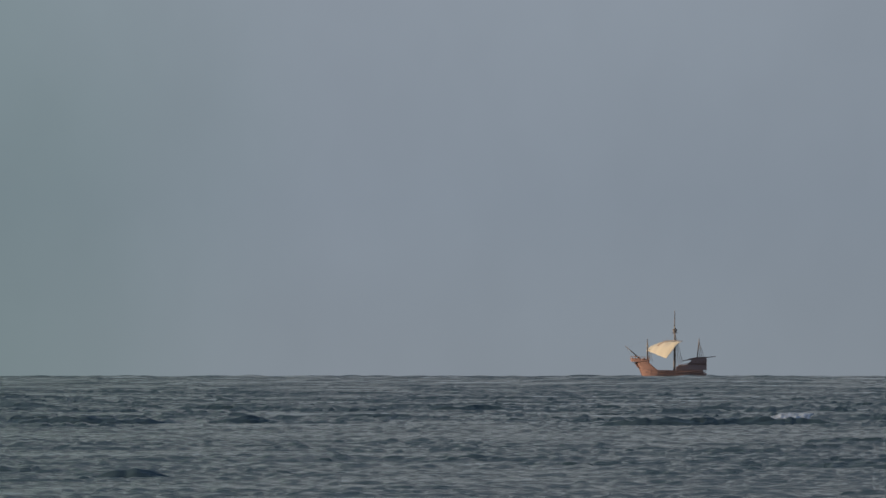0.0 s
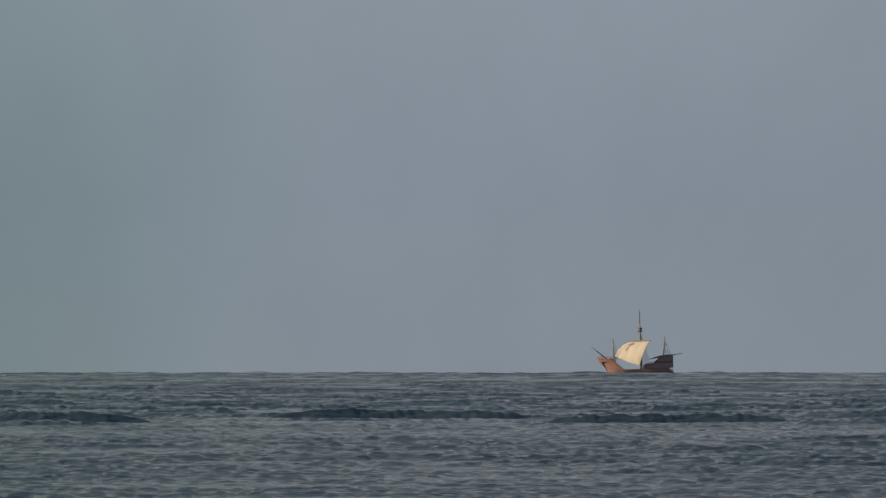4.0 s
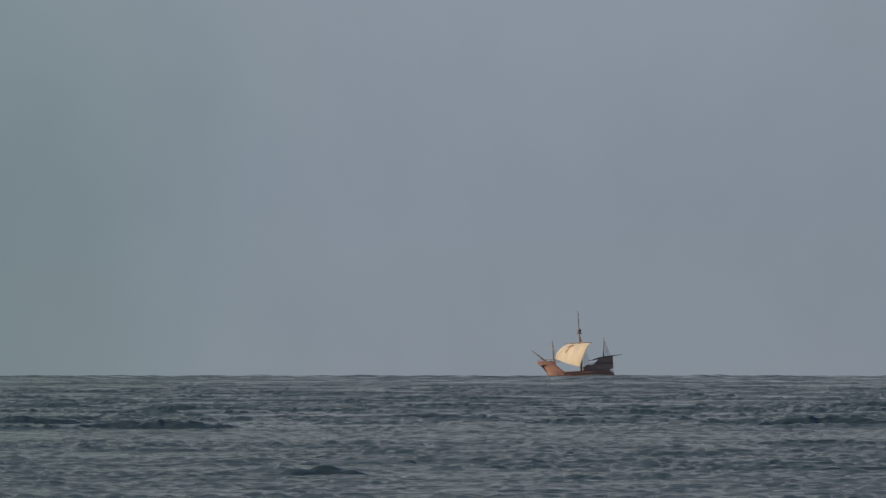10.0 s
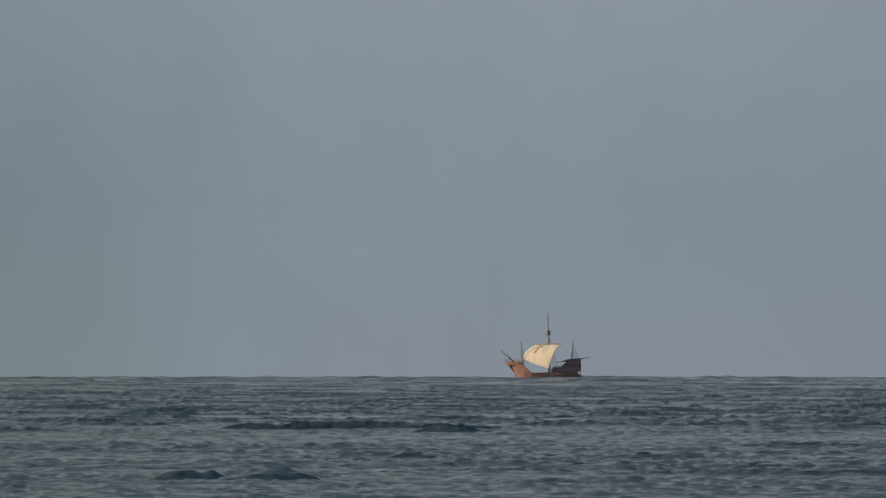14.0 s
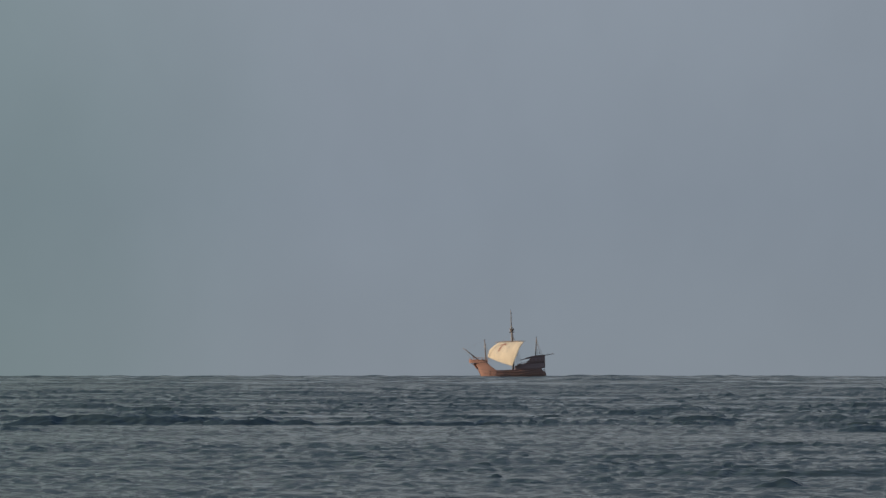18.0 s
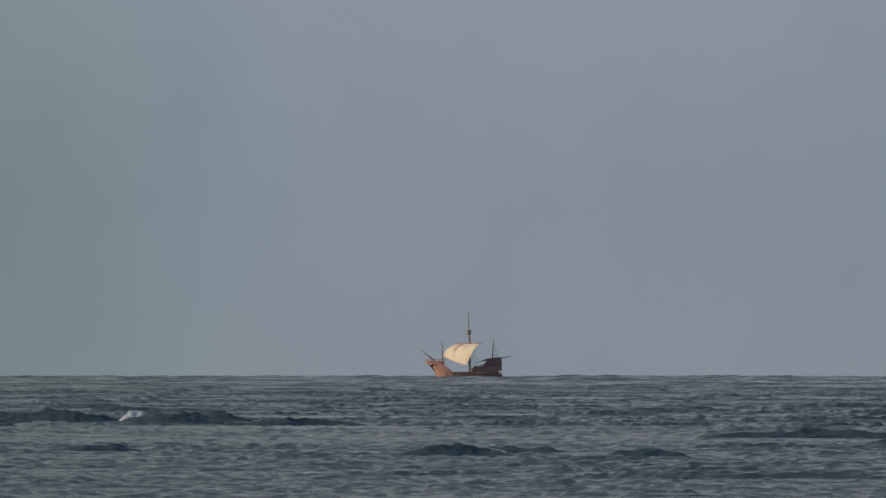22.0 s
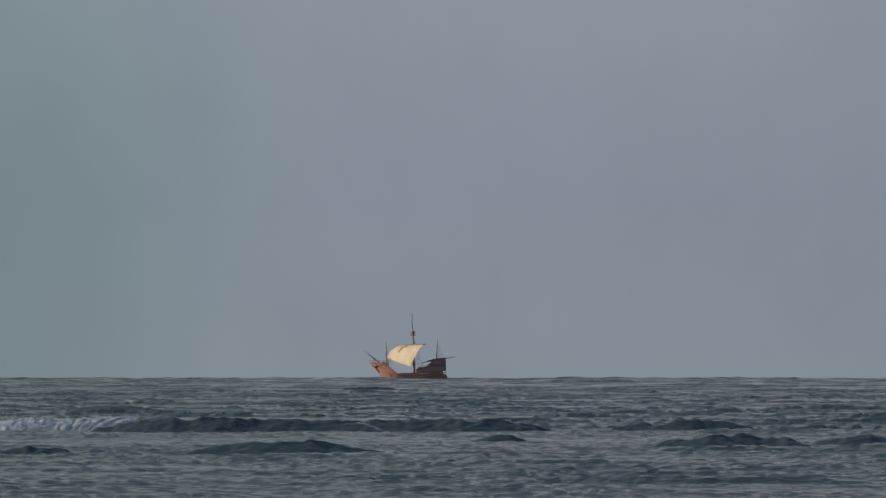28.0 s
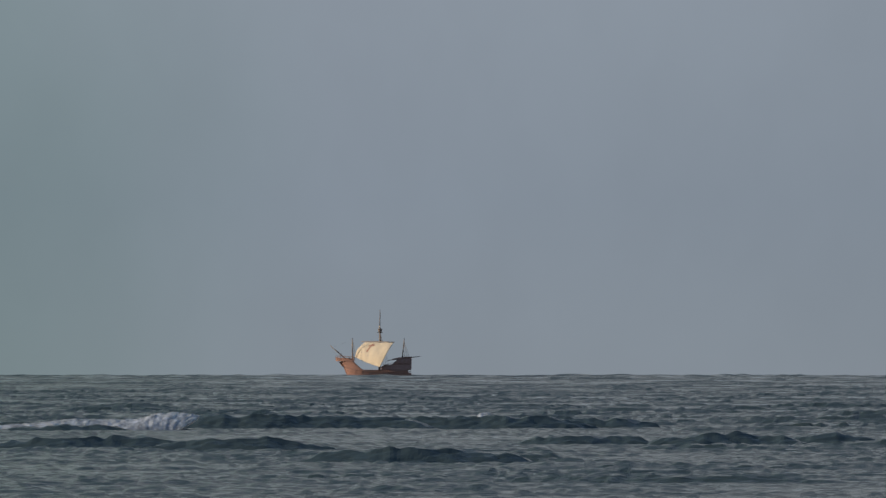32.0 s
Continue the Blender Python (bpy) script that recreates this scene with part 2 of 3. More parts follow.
def wave_train(seed, heading, columns, near):
    """One sheet of wind waves over a low long swell. Two of them run through one another, and the higher one shows.
    Close by the waves are modelled evenly; far off as single crests, each with its front, ridge and back."""
    rng, loose = np.random.default_rng(seed), np.random.default_rng(seed + (500 if near else 900))
    d, ridge, wave_gap = [264.0 if near else 640.0], [0.5], [0.0]
    while near and d[-1] < 640:
        d.append(min(d[-1] + 0.30 + 0.0004 * (d[-1] - 264), 640.0))
        ridge.append(0.5)
        wave_gap.append(0.0)
    at = d[-1] + 0.5
    while not near and at < 4975:
        gap = 3.3 * (at / 640) ** 1.7 * loose.uniform(0.7, 1.3)
        for off, r in ((0.0, 0.0), (0.6, 0.72), (1.1, 1.0), (2.4, 0.4)):
            d.append(at + off)
            ridge.append(r)
            wave_gap.append(gap)
        at += gap
    d, ridge = np.array(d), np.array(ridge)[:, None]
    u = np.linspace(-1, 1, columns)
    wide = 0.0328 * d + 4.6
    x = wide[:, None] * u[None, :]
    y = np.repeat(d[:, None], columns, 1)
    x = x + (loose.random(x.shape) - 0.5) * (0.8 * wide[:, None] / columns)
    y = y + 0.22 * np.array(wave_gap)[:, None] * np.sin(x / (0.008 * y))
    gust = sines(rng, x, y * 0.35, 10, 6.0, 50.0, 1.2, heading, 0.3)
    middle = sines(rng, x, y, 26, 3.2, 10.0, 0.26, heading * 0.5, 0.7)
    chop = 0.70 * sines(rng, x * 0.5, y, 40, 0.8, 2.8, 0.36, heading * 0.5, 0.45) + 0.74 * sines(rng, x * 0.8, y, 36, 0.30, 0.8, 0.8, heading, 0.3)
    swell = sines(rng, x, y, 8, 16.0, 45.0, 0.14, 0.0, 0.6)
    lump = sines(rng, x, y, 12, 9.0, 30.0, 0.9, 0.0, 0.5)
    # a smoother lane in the lee of the reef
    lane = np.exp(-((y - 548) / 36) ** 2) * np.clip(0.75 + 0.4 * gust, 0.2, 1.0)
    chop = chop * np.clip(0.95 + 0.28 * gust + 0.35 * middle, 0.3, 2.0) * (1 - 0.6 * lane)
    chop = 2.2 * np.tanh(chop / 2.2)
    middle = middle * np.clip(0.9 + 0.45 * gust, 0.3, 1.9) * (1 - 0.5 * lane)
    small = CHOP * 1.6 * (np.exp(0.55 * chop) - 1.1) + MIDDLE * (middle + 0.22 * middle * middle)
    small = small * (0.82 + 0.18 * np.clip((y - 300) / 160, 0, 1))
    far = np.clip((y - 580) / 500, 0, 1)
    crest = 0.055 * chop + 0.045 * middle + 0.03 * gust
    even, last = np.clip((y - 800) / 1000, 0, 1), 0.09 * np.clip((y - 2200) / 1600, 0, 1)
    single = ridge * np.clip((crest + 0.06) * (1 - 0.25 * even) + 0.05 * even + last, 0.01 + 0.06 * even + last, 0.34) - 0.05 - last
    z = np.where(near, small, small * (1 - far) + single * (0.4 + 0.6 * far) * (1 - 0.22 * np.clip((y - 900) / 1600, 0, 1)))
    z = z + (0.03 + 0.03 * np.clip((y - 520) / 110, 0, 1) + 0.10 * np.clip((y - 1500) / 2000, 0, 1)) * swell
    z = z + 0.11 * np.clip((y - 1800) / 2200, 0, 1) * (lump + 0.25 * lump * lump) - earth_drop(y)
    edge = np.clip((1 - np.abs(u)) / 0.03, 0, 1)[None, :] * np.clip((d - 264) / 6, 0, 1)[:, None]
    z = z - 0.8 * (1 - edge)
    return tagged(new("wave_train", grid_sheet("wave_train", x, y, z, WATER, False)),
                  "choppy grey blue wind waves running over the sea", "water", "wind waves", "stuff")


CHOP, MIDDLE = 0.0238, 0.026     # heights of the short and of the longer wind waves
open_sea()
TRAINS = [(wave_train(seed, heading, columns, near), vx, vy) for seed, heading, vx, vy in ((11, 0.35, -0.22, -1.5), (29, -0.45, 0.25, -1.0))
          for columns, near in ((530, True), (290, False))]


def swell_wave(seed, length, height):
    """A steep shoaling swell: a long ridge with a dark face towards the shore, uneven crest and running-out ends."""
    rng = np.random.default_rng(seed)
    nu, nv = max(50, int(length / 0.10)), 26
    u = np.linspace(-0.5, 0.5, nu) * length
    v = np.concatenate((np.linspace(-1, 0, 15), np.linspace(0, 1, 12)[1:]))
    uu, vv = np.meshgrid(u, v, indexing="ij")
    broad = 0.6 * sines(rng, u, 0 * u, 6, length / 5, length, 0.0, 1.57, 0.5)
    fine = 0.8 * sines(rng, u, 0 * u, 18, 0.4, 3.0, 0.0, 1.57, 0.3) * (1 + 0.5 * np.sin(2 * np.pi * u / 3.7 + rng.random() * 6.28))
    taper = np.clip(1 - (np.abs(u) / (0.5 * length)) ** (2.0 if length < 6 else 2.8 if length < 11 else 4.0), 0, 1) ** (1.2 if length < 6 else 0.8 if length < 11 else 0.6)
    crest = (height + (0.18 if length < 6 else 0.16)) * taper * np.clip(1 + 0.07 * broad, 0.35, 1.5) + 0.026 * fine * taper
    bend = 0.022 * length * np.sin(2 * np.pi * u / (length * 0.7) + rng.random() * 6.28) + 0.06 * np.sin(2 * np.pi * u / 3.1)
    # steep in front (towards the shore, -y), long behind
    shape = np.where(vv < 0, np.clip(1 + vv, 0, 1) ** 1.2, np.cos(np.clip(vv, 0, 1) * np.pi / 2) ** 1.3)
    z = crest[:, None] * shape - 0.15
    y = np.where(vv < 0, vv * (0.5 + 1.5 * height), vv * 4.0) + bend[:, None]
    ripple = 0.032 * sines(rng, uu * 0.7, y * 1.6, 30, 0.3, 1.6, 0.8, 0.1, 0.5)
    return grid_sheet("swell", uu, y, z + ripple, SWELL_WATER, False)


def foam_roller(seed, w, h):
    """Tumbling white water: billows in a long bank that rises towards its breaking end, where the lip leans out."""
    nu, nv = int(20 * w), 30
    off = Vector((seed * 3.7, seed * 1.3, 0))
    u, v = np.linspace(-1, 1, nu), np.linspace(-1, 1, nv)
    x, y, z = (np.zeros((nu, nv)) for k in range(3))
    lean = min(0.28 * w, 1.5)
    for i in range(nu):
        end = min((1 + u[i]) * 0.9, 1.0) ** 0.8 * max(1 - max(u[i], 0) ** 14, 0) ** 0.6
        for k in range(nv):
            px, py = u[i] * w / 2, v[k]
            body = end * max(1 - abs(v[k]) ** 2.2, 0) ** 0.6
            p = Vector((px, py * 0.8, 1.6 * body)) + off
            broad = noise.noise(p * 0.55)
            billow = abs(noise.noise(p * 2.1)) + 0.5 * abs(noise.noise(p * 4.7)) - 0.35
            spray = noise.noise(p * 8.5)
            y[i, k] = py - 0.13 * billow + 0.04 * spray
            z[i, k] = h * body * (0.86 + 0.12 * u[i] + 0.20 * broad + 0.13 * billow + 0.07 * spray) - 0.3 * (1 - body)
            x[i, k] = px + lean * max(u[i], 0) ** 2 * (z[i, k] / h - 0.75) + 0.08 * noise.noise(p * 3.1)
    return grid_sheet("foam", x, y, z, FOAM)


# ---- the ship: bow towards -x, mainmast at x = 0, waterline at z = 0 ----
SHIP = tagged(new("sailing_ship"), "wooden three-masted sailing ship with one cream square sail set", "ship")
STERN = 10.1


def stem_x(z):
    """Where the stem stands at a height."""
    return -9.6 - 0.42 * max(z + 1, 0) - 0.05 * max(z - 1.5, 0) ** 2


def half_beam(x, z):
    xs = stem_x(z)
    t = min(max((x - xs) / (STERN - xs), 0.0), 1.0)
    entry = (1 - (1 - min(t / 0.34, 1.0)) ** 2.0) ** 0.58
    run = 1 - 0.30 * (max(t - 0.55, 0) / 0.45) ** 2
    under = 1 + 0.30 * min(z, 0) if z < 0 else 1.0
    return 3.9 * entry * run * max(under, 0.1) * (1 - 0.045 * max(z - 1.5, 0))


def side_shell(x0, x1, bottom, top, nx=40, nz=8, thick=0.14):
    """Both sides of the hull between two lines of height, with an inner skin, as one closed shell."""
    bm = bmesh.new()
    ends = []
    for side in (-1, 1):
        outer, inner = [], []
        for i in range(nx + 1):
            x = x0 + (x1 - x0) * i / nx
            zb, zt = bottom(x), top(x)
            po, pi = [], []
            for k in range(nz + 1):
                z = zb + (zt - zb) * k / nz
                xx = max(x, stem_x(z) + 0.001)
                b = half_beam(xx, z)
                po.append(bm.verts.new((xx, side * b, z)))
                pi.append(bm.verts.new((xx + (0.1 if x < -8 else 0), side * max(b - thick, 0.0), z)))
            outer.append(po)
            inner.append(pi)
        for i in range(nx):
            for k in range(nz):
                bm.faces.new((outer[i][k], outer[i + 1][k], outer[i + 1][k + 1], outer[i][k + 1]))
                bm.faces.new((inner[i][k], inner[i][k + 1], inner[i + 1][k + 1], inner[i + 1][k]))
            bm.faces.new((outer[i][nz], outer[i + 1][nz], inner[i + 1][nz], inner[i][nz]))
            bm.faces.new((outer[i][0], inner[i][0], inner[i + 1][0], outer[i + 1][0]))
        for e in (0, nx):
            for k in range(nz):
                bm.faces.new((outer[e][k], outer[e][k + 1], inner[e][k + 1], inner[e][k]))
        ends.append(inner[nx])
    for k in range(nz):
        bm.faces.new((ends[0][k], ends[0][k + 1], ends[1][k + 1], ends[1][k]))
    return bm


def deck_sheet(x0, x1, z, nx=20, thick=0.12, inset=0.1):
    bm = bmesh.new()
    rows = []
    for i in range(nx + 1):
        x = x0 + (x1 - x0) * i / nx
        b = max(half_beam(max(x, stem_x(z(x)) + 0.05), z(x)) - inset, 0.03)
        rows.append([bm.verts.new(p) for p in ((x, -b, z(x)), (x, b, z(x)), (x, b, z(x) - thick), (x, -b, z(x) - thick))])
    for a, b in zip(rows, rows[1:]):
        for k in range(4):
            bm.faces.new((a[k], a[(k + 1) % 4], b[(k + 1) % 4], b[k]))
    bm.faces.new(rows[0])
    bm.faces.new(rows[-1][::-1])
    return bm


def sheer(x):
    """The top of the planking: high at the bow, low in the waist."""
    if x < -5.2:
        return 1.85 + 2.9 * min((-5.2 - x) / 3.4, 1.0) ** 1.2
    return 1.85 + 0.10 * max(x - 0.5, 0) / 10 - 0.75 * min(max(x - 8.9, 0) / 0.4, 1.0)


def aft_top(x):
    """The top of the quarterdeck's side: it sweeps up from the waist."""
    return float(np.interp(x, (0.3, 0.7, 1.8, 3.2, 4.5, 11), (2.55, 3.00, 3.20, 3.50, 3.85, 3.88)))


def poop_top(x):
    """The top of the poop's side, rising in a curve to the stern."""
    return float(np.interp(x, (4.4, 5.0, 5.6, 6.2, 7.0, 10.2), (4.05, 4.55, 5.15, 5.60, 5.80, 6.20)))


def wale(x0, x1, height, drop=0.0):
    """A heavy strake along the side of the hull, standing proud of the planking."""
    pieces = []
    for side in (-1, 1):
        n = 26
        pts = []
        for i in range(n + 1):
            x = x0 + (x1 - x0) * i / n
            z = height(x)
            pts.append((max(x, stem_x(z) + 0.05), side * (half_beam(max(x, stem_x(z) + 0.05), z) + 0.04), z - drop))
        pieces.append(tube(pts, 0.13, 6))
    return pieces


def build_hull():
    hull = part("hull", side_shell(-13.2, STERN, lambda x: -1.6, sheer, 60, 12), HULL_WOOD, SHIP,
                "dark reddish brown tarred plank hull", smooth=True)
    # the stern stands back a little between the lower hull and the overhanging upper works
    part("transom", box((STERN - 0.12, -2.6, -1.5), (STERN + 0.06, 2.6, 1.1), 0.04), HULL_WOOD, SHIP)
    part("transom", box((STERN - 0.12, -2.6, 2.15), (STERN + 0.06, 2.6, 5.75), 0.04), HULL_WOOD, SHIP)
    part("stern_wall", box((8.95, -3.0, 0.9), (9.1, 3.0, 2.3), 0.02), WALE_WOOD, SHIP)
    part("deck", deck_sheet(-9.5, 9.95, lambda x: 0.9), DECK_WOOD, hull)
    for h in (lambda x: 0.45 + 0.012 * x * x, lambda x: 1.25 + 0.012 * x * x):
        for bm in wale(-11.0, 10.05, h):
            part("wale", bm, WALE_WOOD, hull)
    for bm in wale(-11.6, 0.6, lambda x: sheer(x) + 0.02):
        part("gunwale", bm, WALE_WOOD, hull)
    for k in range(7):
        x = -7.5 + 2.1 * k
        for side in (-1, 1):
            b = half_beam(x, 1.0)
            part("rubbing_post", tube([(x, side * (half_beam(x, -0.4) + 0.05), -0.4), (x, side * (b + 0.08), 0.9),
                                       (x, side * (half_beam(x, 1.8) + 0.06), 1.8)], 0.09, 6), WALE_WOOD, hull)
    part("rudder", box((STERN + 0.02, -0.12, -1.5), (STERN + 0.30, 0.12, 0.6), 0.05), WALE_WOOD, SHIP, "dark plank rudder")
    part("stem_post", tube([(stem_x(z) - 0.05, 0, z) for z in (-1.4, -0.4, 0.6, 1.6, 2.6, 3.6, 4.4)], 0.17, 6), WALE_WOOD, hull)

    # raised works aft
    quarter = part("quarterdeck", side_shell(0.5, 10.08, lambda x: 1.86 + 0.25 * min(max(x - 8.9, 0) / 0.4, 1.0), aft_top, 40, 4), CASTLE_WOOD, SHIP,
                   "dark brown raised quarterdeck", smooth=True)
    part("deck", deck_sheet(0.55, 9.98, lambda x: min(2.55, aft_top(x) - 0.1)), DECK_WOOD, quarter)
    part("bulkhead", box((0.45, -3.6, 0.9), (0.6, 3.6, 2.2), 0.02), HULL_WOOD, quarter)
    for bm in wale(0.5, 10.1, lambda x: aft_top(x) + 0.04):
        part("rail", bm, WALE_WOOD, quarter)
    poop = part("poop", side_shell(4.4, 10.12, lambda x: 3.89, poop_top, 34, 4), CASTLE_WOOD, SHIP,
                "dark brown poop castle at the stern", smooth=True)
    part("deck", deck_sheet(5.75, 9.98, lambda x: 4.75), DECK_WOOD, poop)
    part("bulkhead", box((5.62, -3.1, 2.5), (5.78, 3.1, 5.0), 0.02), HULL_WOOD, poop)
    for bm in wale(4.5, 10.15, lambda x: poop_top(x) + 0.05):
        part("rail", bm, WALE_WOOD, poop)
    for bm in wale(5.0, 10.15, lambda x: 4.3):
        part("wale", bm, WALE_WOOD, poop)
    for k in range(4):
        x = 1.6 + 0.9 * k
        for side in (-1, 1):
            b = half_beam(x, aft_top(x)) - 0.07
            part("stanchion", tube([(x, side * b, aft_top(x) - 0.3), (x, side * b, aft_top(x) + 0.5)], 0.06, 6), WALE_WOOD, quarter)
    for side in (-1, 1):
        part("handrail", tube([(x, side * (half_beam(x, 3.3) - 0.07), aft_top(x) + 0.5) for x in (1.5, 2.4, 3.4, 4.5)], 0.06, 6),
             WALE_WOOD, quarter)
    for side in (-1, 1):
        for x in (6.6, 7.9, 9.2):
            b = half_beam(x, 4.8)
            part("gunport", box((x - 0.28, side * b - 0.06, 4.6), (x + 0.28, side * b + 0.07, 5.05), 0.03), WALE_WOOD, poop)

    # forecastle: a deck that juts out over the stem as a beak
    bm = bmesh.new()
    rows = []
    n = 14
    for i in range(n + 1):
        f = i / n
        x = -13.9 + (13.9 - 8.0) * f
        b = 0.32 + 2.75 * f ** 0.62
        z0, z1 = 4.62 - 0.22 * f, 5.75 - 0.28 * f
        rows.append([bm.verts.new(p) for p in ((x, -b, z1), (x, b, z1), (x, b * 0.94, z0), (x, -b * 0.94, z0))])
    for a, b in zip(rows, rows[1:]):
        for k in range(4):
            bm.faces.new((a[k], a[(k + 1) % 4], b[(k + 1) % 4], b[k]))
    bm.faces.new(rows[0])
    bm.faces.new(rows[-1][::-1])
    castle = part("forecastle", bm, HULL_WOOD, SHIP, "brown jutting forecastle deck over the stem")
    for side in (-1, 1):
        pts = [(-13.9 + 5.9 * f, side * (0.34 + 2.75 * f ** 0.62), 6.25 - 0.25 * f) for f in (0, 0.1, 0.25, 0.5, 0.75, 1.0)]
        part("rail", tube(pts, 0.09, 6), WALE_WOOD, castle)
        for p in pts:
            part("stanchion", tube([(p[0], p[1], 5.3), p], 0.07, 6), WALE_WOOD, castle)
        part("knee", tube([(-13.4, side * 0.3, 4.75), (-12.4, side * 0.3, 4.0), (-11.5, side * 0.25, 2.8)], [0.16, 0.2, 0.24], 6), HULL_WOOD, castle)
        part("cathead", tube([(-9.6, side * 2.0, 5.3), (-9.9, side * 3.3, 5.6)], 0.14, 6), WALE_WOOD, castle)
    for lo, hi, name in (((-4.2, -0.9, 0.9), (-2.2, 0.9, 1.5), "hatch"), ((3.0, -0.6, 2.55), (4.2, 0.6, 3.4), "binnacle"),
                         ((-7.2, -0.4, 0.9), (-6.2, 0.4, 2.2), "windlass"), ((1.3, 1.4, 2.55), (2.6, 2.6, 3.6), "deck_chest")):
        part(name, box(lo, hi, 0.06), DECK_WOOD, SHIP)


build_hull()


def mast(base, top, r0, r1, label, name="mast"):
    b, t = Vector(base), Vector(top)
    pts = [b.lerp(t, f) for f in (0, 0.15, 0.4, 0.7, 1.0)]
    return part(name, tube(pts, [r0 + (r1 - r0) * f for f in (0, 0.15, 0.4, 0.7, 1.0)], 10), SPAR_WOOD, SHIP, label, smooth=True)


def shroud_set(parent, head, feet, r=0.035, rungs=0):
    """Standing rigging down one side: ropes from the mast head to the rail, with rungs across."""
    for a in feet:
        part("shroud", tube([head, a], r, 5), ROPE, parent)
    if rungs:
        first, last = Vector(feet[0]), Vector(feet[-1])
        for k in range(rungs):
            f = 0.06 + 0.8 * k / rungs
            part("ratline", tube([first.lerp(Vector(head), f), last.lerp(Vector(head), f)], 0.022, 4), ROPE, parent)


def build_rig():
    main = mast((0.0, 0, 0.9), (0.0, 0, 15.4), 0.36, 0.27, "dark thick lower mainmast", "mainmast")
    part("topmast", tube([(-0.12, 0, 14.2), (-0.12, 0, 17.5), (-0.10, 0, 21.0)], [0.17, 0.13, 0.07], 8), SPAR_WOOD, main)
    # round fighting top: a flared basket on a crosstree
    prof = ((0.32, 13.9), (0.50, 14.05), (0.72, 14.9), (0.80, 15.0), (0.74, 15.04), (0.64, 14.9), (0.44, 14.2), (0.30, 14.15))
    bm = bmesh.new()
    rings = [[bm.verts.new((r * math.cos(a), r * math.sin(a), z)) for a in (2 * math.pi * s / 16 for s in range(16))] for r, z in prof]
    for one, two in zip(rings, rings[1:] + rings[:1]):
        for s in range(16):
            bm.faces.new((one[s], one[(s + 1) % 16], two[(s + 1) % 16], two[s]))
    part("fighting_top", bm, SPAR_WOOD, main, "dark wooden basket round the mast")
    part("crosstree", box((-0.9, -0.12, 13.75), (0.9, 0.12, 13.95), 0.04), SPAR_WOOD, main)
    part("lashing", tube([(-0.11, 0, 15.5), (-0.11, 0, 16.0)], 0.22, 8), PALE_WOOD, main, "pale rope lashing")
    for z in (4.5, 6.3, 8.1, 9.7):
        part("woolding", tube([(0, 0, z), (0, 0, z + 0.3)], 0.39, 10), ROPE, main)
    for side in (-1, 1):
        feet = [(x, side * (half_beam(x, 2.0) + 0.15), 2.0) for x in (0.6, 1.5, 2.4, 3.3)]
        shroud_set(main, (0.05, side * 0.2, 13.9), feet, 0.035, 10)
    part("forestay", tube([(-0.3, 0, 13.8), (-8.6, 0, 6.0)], 0.014, 5), ROPE, main)
    part("backstay", tube([(0.1, 0.1, 20.4), (0.05, 0.1, 15.0)], 0.03, 5), ROPE, main)

    fore = mast((-8.55, 0, 4.3), (-8.7, 0, 11.95), 0.26, 0.12, "dark bare foremast", "foremast")
    part("lashing", tube([(-8.66, 0, 9.35), (-8.67, 0, 9.85)], 0.21, 8), PALE_WOOD, fore, "pale rope lashing")
    part("forestay", tube([(-8.7, 0, 11.6), (-14.9, 0, 8.9)], 0.010, 5), ROPE, fore)
    for side in (-1, 1):
        shroud_set(fore, (-8.68, side * 0.1, 11.2), [(x, side * 2.9, 4.9) for x in (-8.2, -7.6, -7.0)], 0.03)

    mizzen = mast((7.05, 0, 4.0), (7.75, 0, 12.2), 0.24, 0.10, "dark raked mizzenmast", "mizzenmast")
    for side in (-1, 1):
        shroud_set(mizzen, (7.7, side * 0.1, 11.4), [(x, side * 2.75, 5.85) for x in (7.9, 8.7, 9.5)], 0.035, 6)
    part("lateen_yard", tube([(2.5, -0.5, 5.0), (7.2, -0.4, 5.75), (13.1, -0.3, 6.55)], [0.10, 0.19, 0.09], 8), SPAR_WOOD, mizzen,
         "long lowered lateen spar")
    part("furled_sail", tube([(4.0, -0.45, 5.4), (6.0, -0.4, 5.8), (8.2, -0.38, 6.1), (9.9, -0.36, 6.25)], [0.10, 0.24, 0.22, 0.1], 8), WALE_WOOD, mizzen)
    part("halyard", tube([(7.75, -0.1, 11.9), (7.3, -0.4, 5.8)], 0.03, 5), ROPE, mizzen)

    sprit = part("bowsprit", tube([(-10.8, 0, 5.3), (-13.2, 0, 7.4), (-15.7, 0, 9.5)], [0.22, 0.18, 0.10], 8), SPAR_WOOD, SHIP,
                 "dark steeply raised bowsprit", smooth=True)
    part("gammoning", tube([(-12.2, 0, 6.5), (-12.5, 0, 6.78)], 0.27, 8), ROPE, sprit)
    part("bobstay", tube([(-15.4, 0, 9.2), (-11.9, 0, 3.4)], 0.014, 5), ROPE, sprit)


build_rig()

# ---- mainsail: stiff bands of cloth hinged one under the other, so that the sail can belly and lift ----
HEAD_AT = Vector((-0.75, -0.42, 10.70))
HEAD_WIDTH, FOOT_WIDTH = 13.9, 10.2
BANDS, BAND = 20, 0.474
FOOT_RISE = 3.1


def half_width(j, f):
    """Half the sail's width at the seam j. The far leech is slack, and blows out below a short head."""
    if f <= 0:
        return HEAD_WIDTH / 2 - 0.45 * j / BANDS + 1.1 * math.sin(math.pi * j / BANDS)
    half = (HEAD_WIDTH + (FOOT_WIDTH - HEAD_WIDTH) * j / BANDS) / 2
    return half * (0.76 + 0.28 * math.sin(min(2 * j / BANDS, 1) * math.pi / 2))


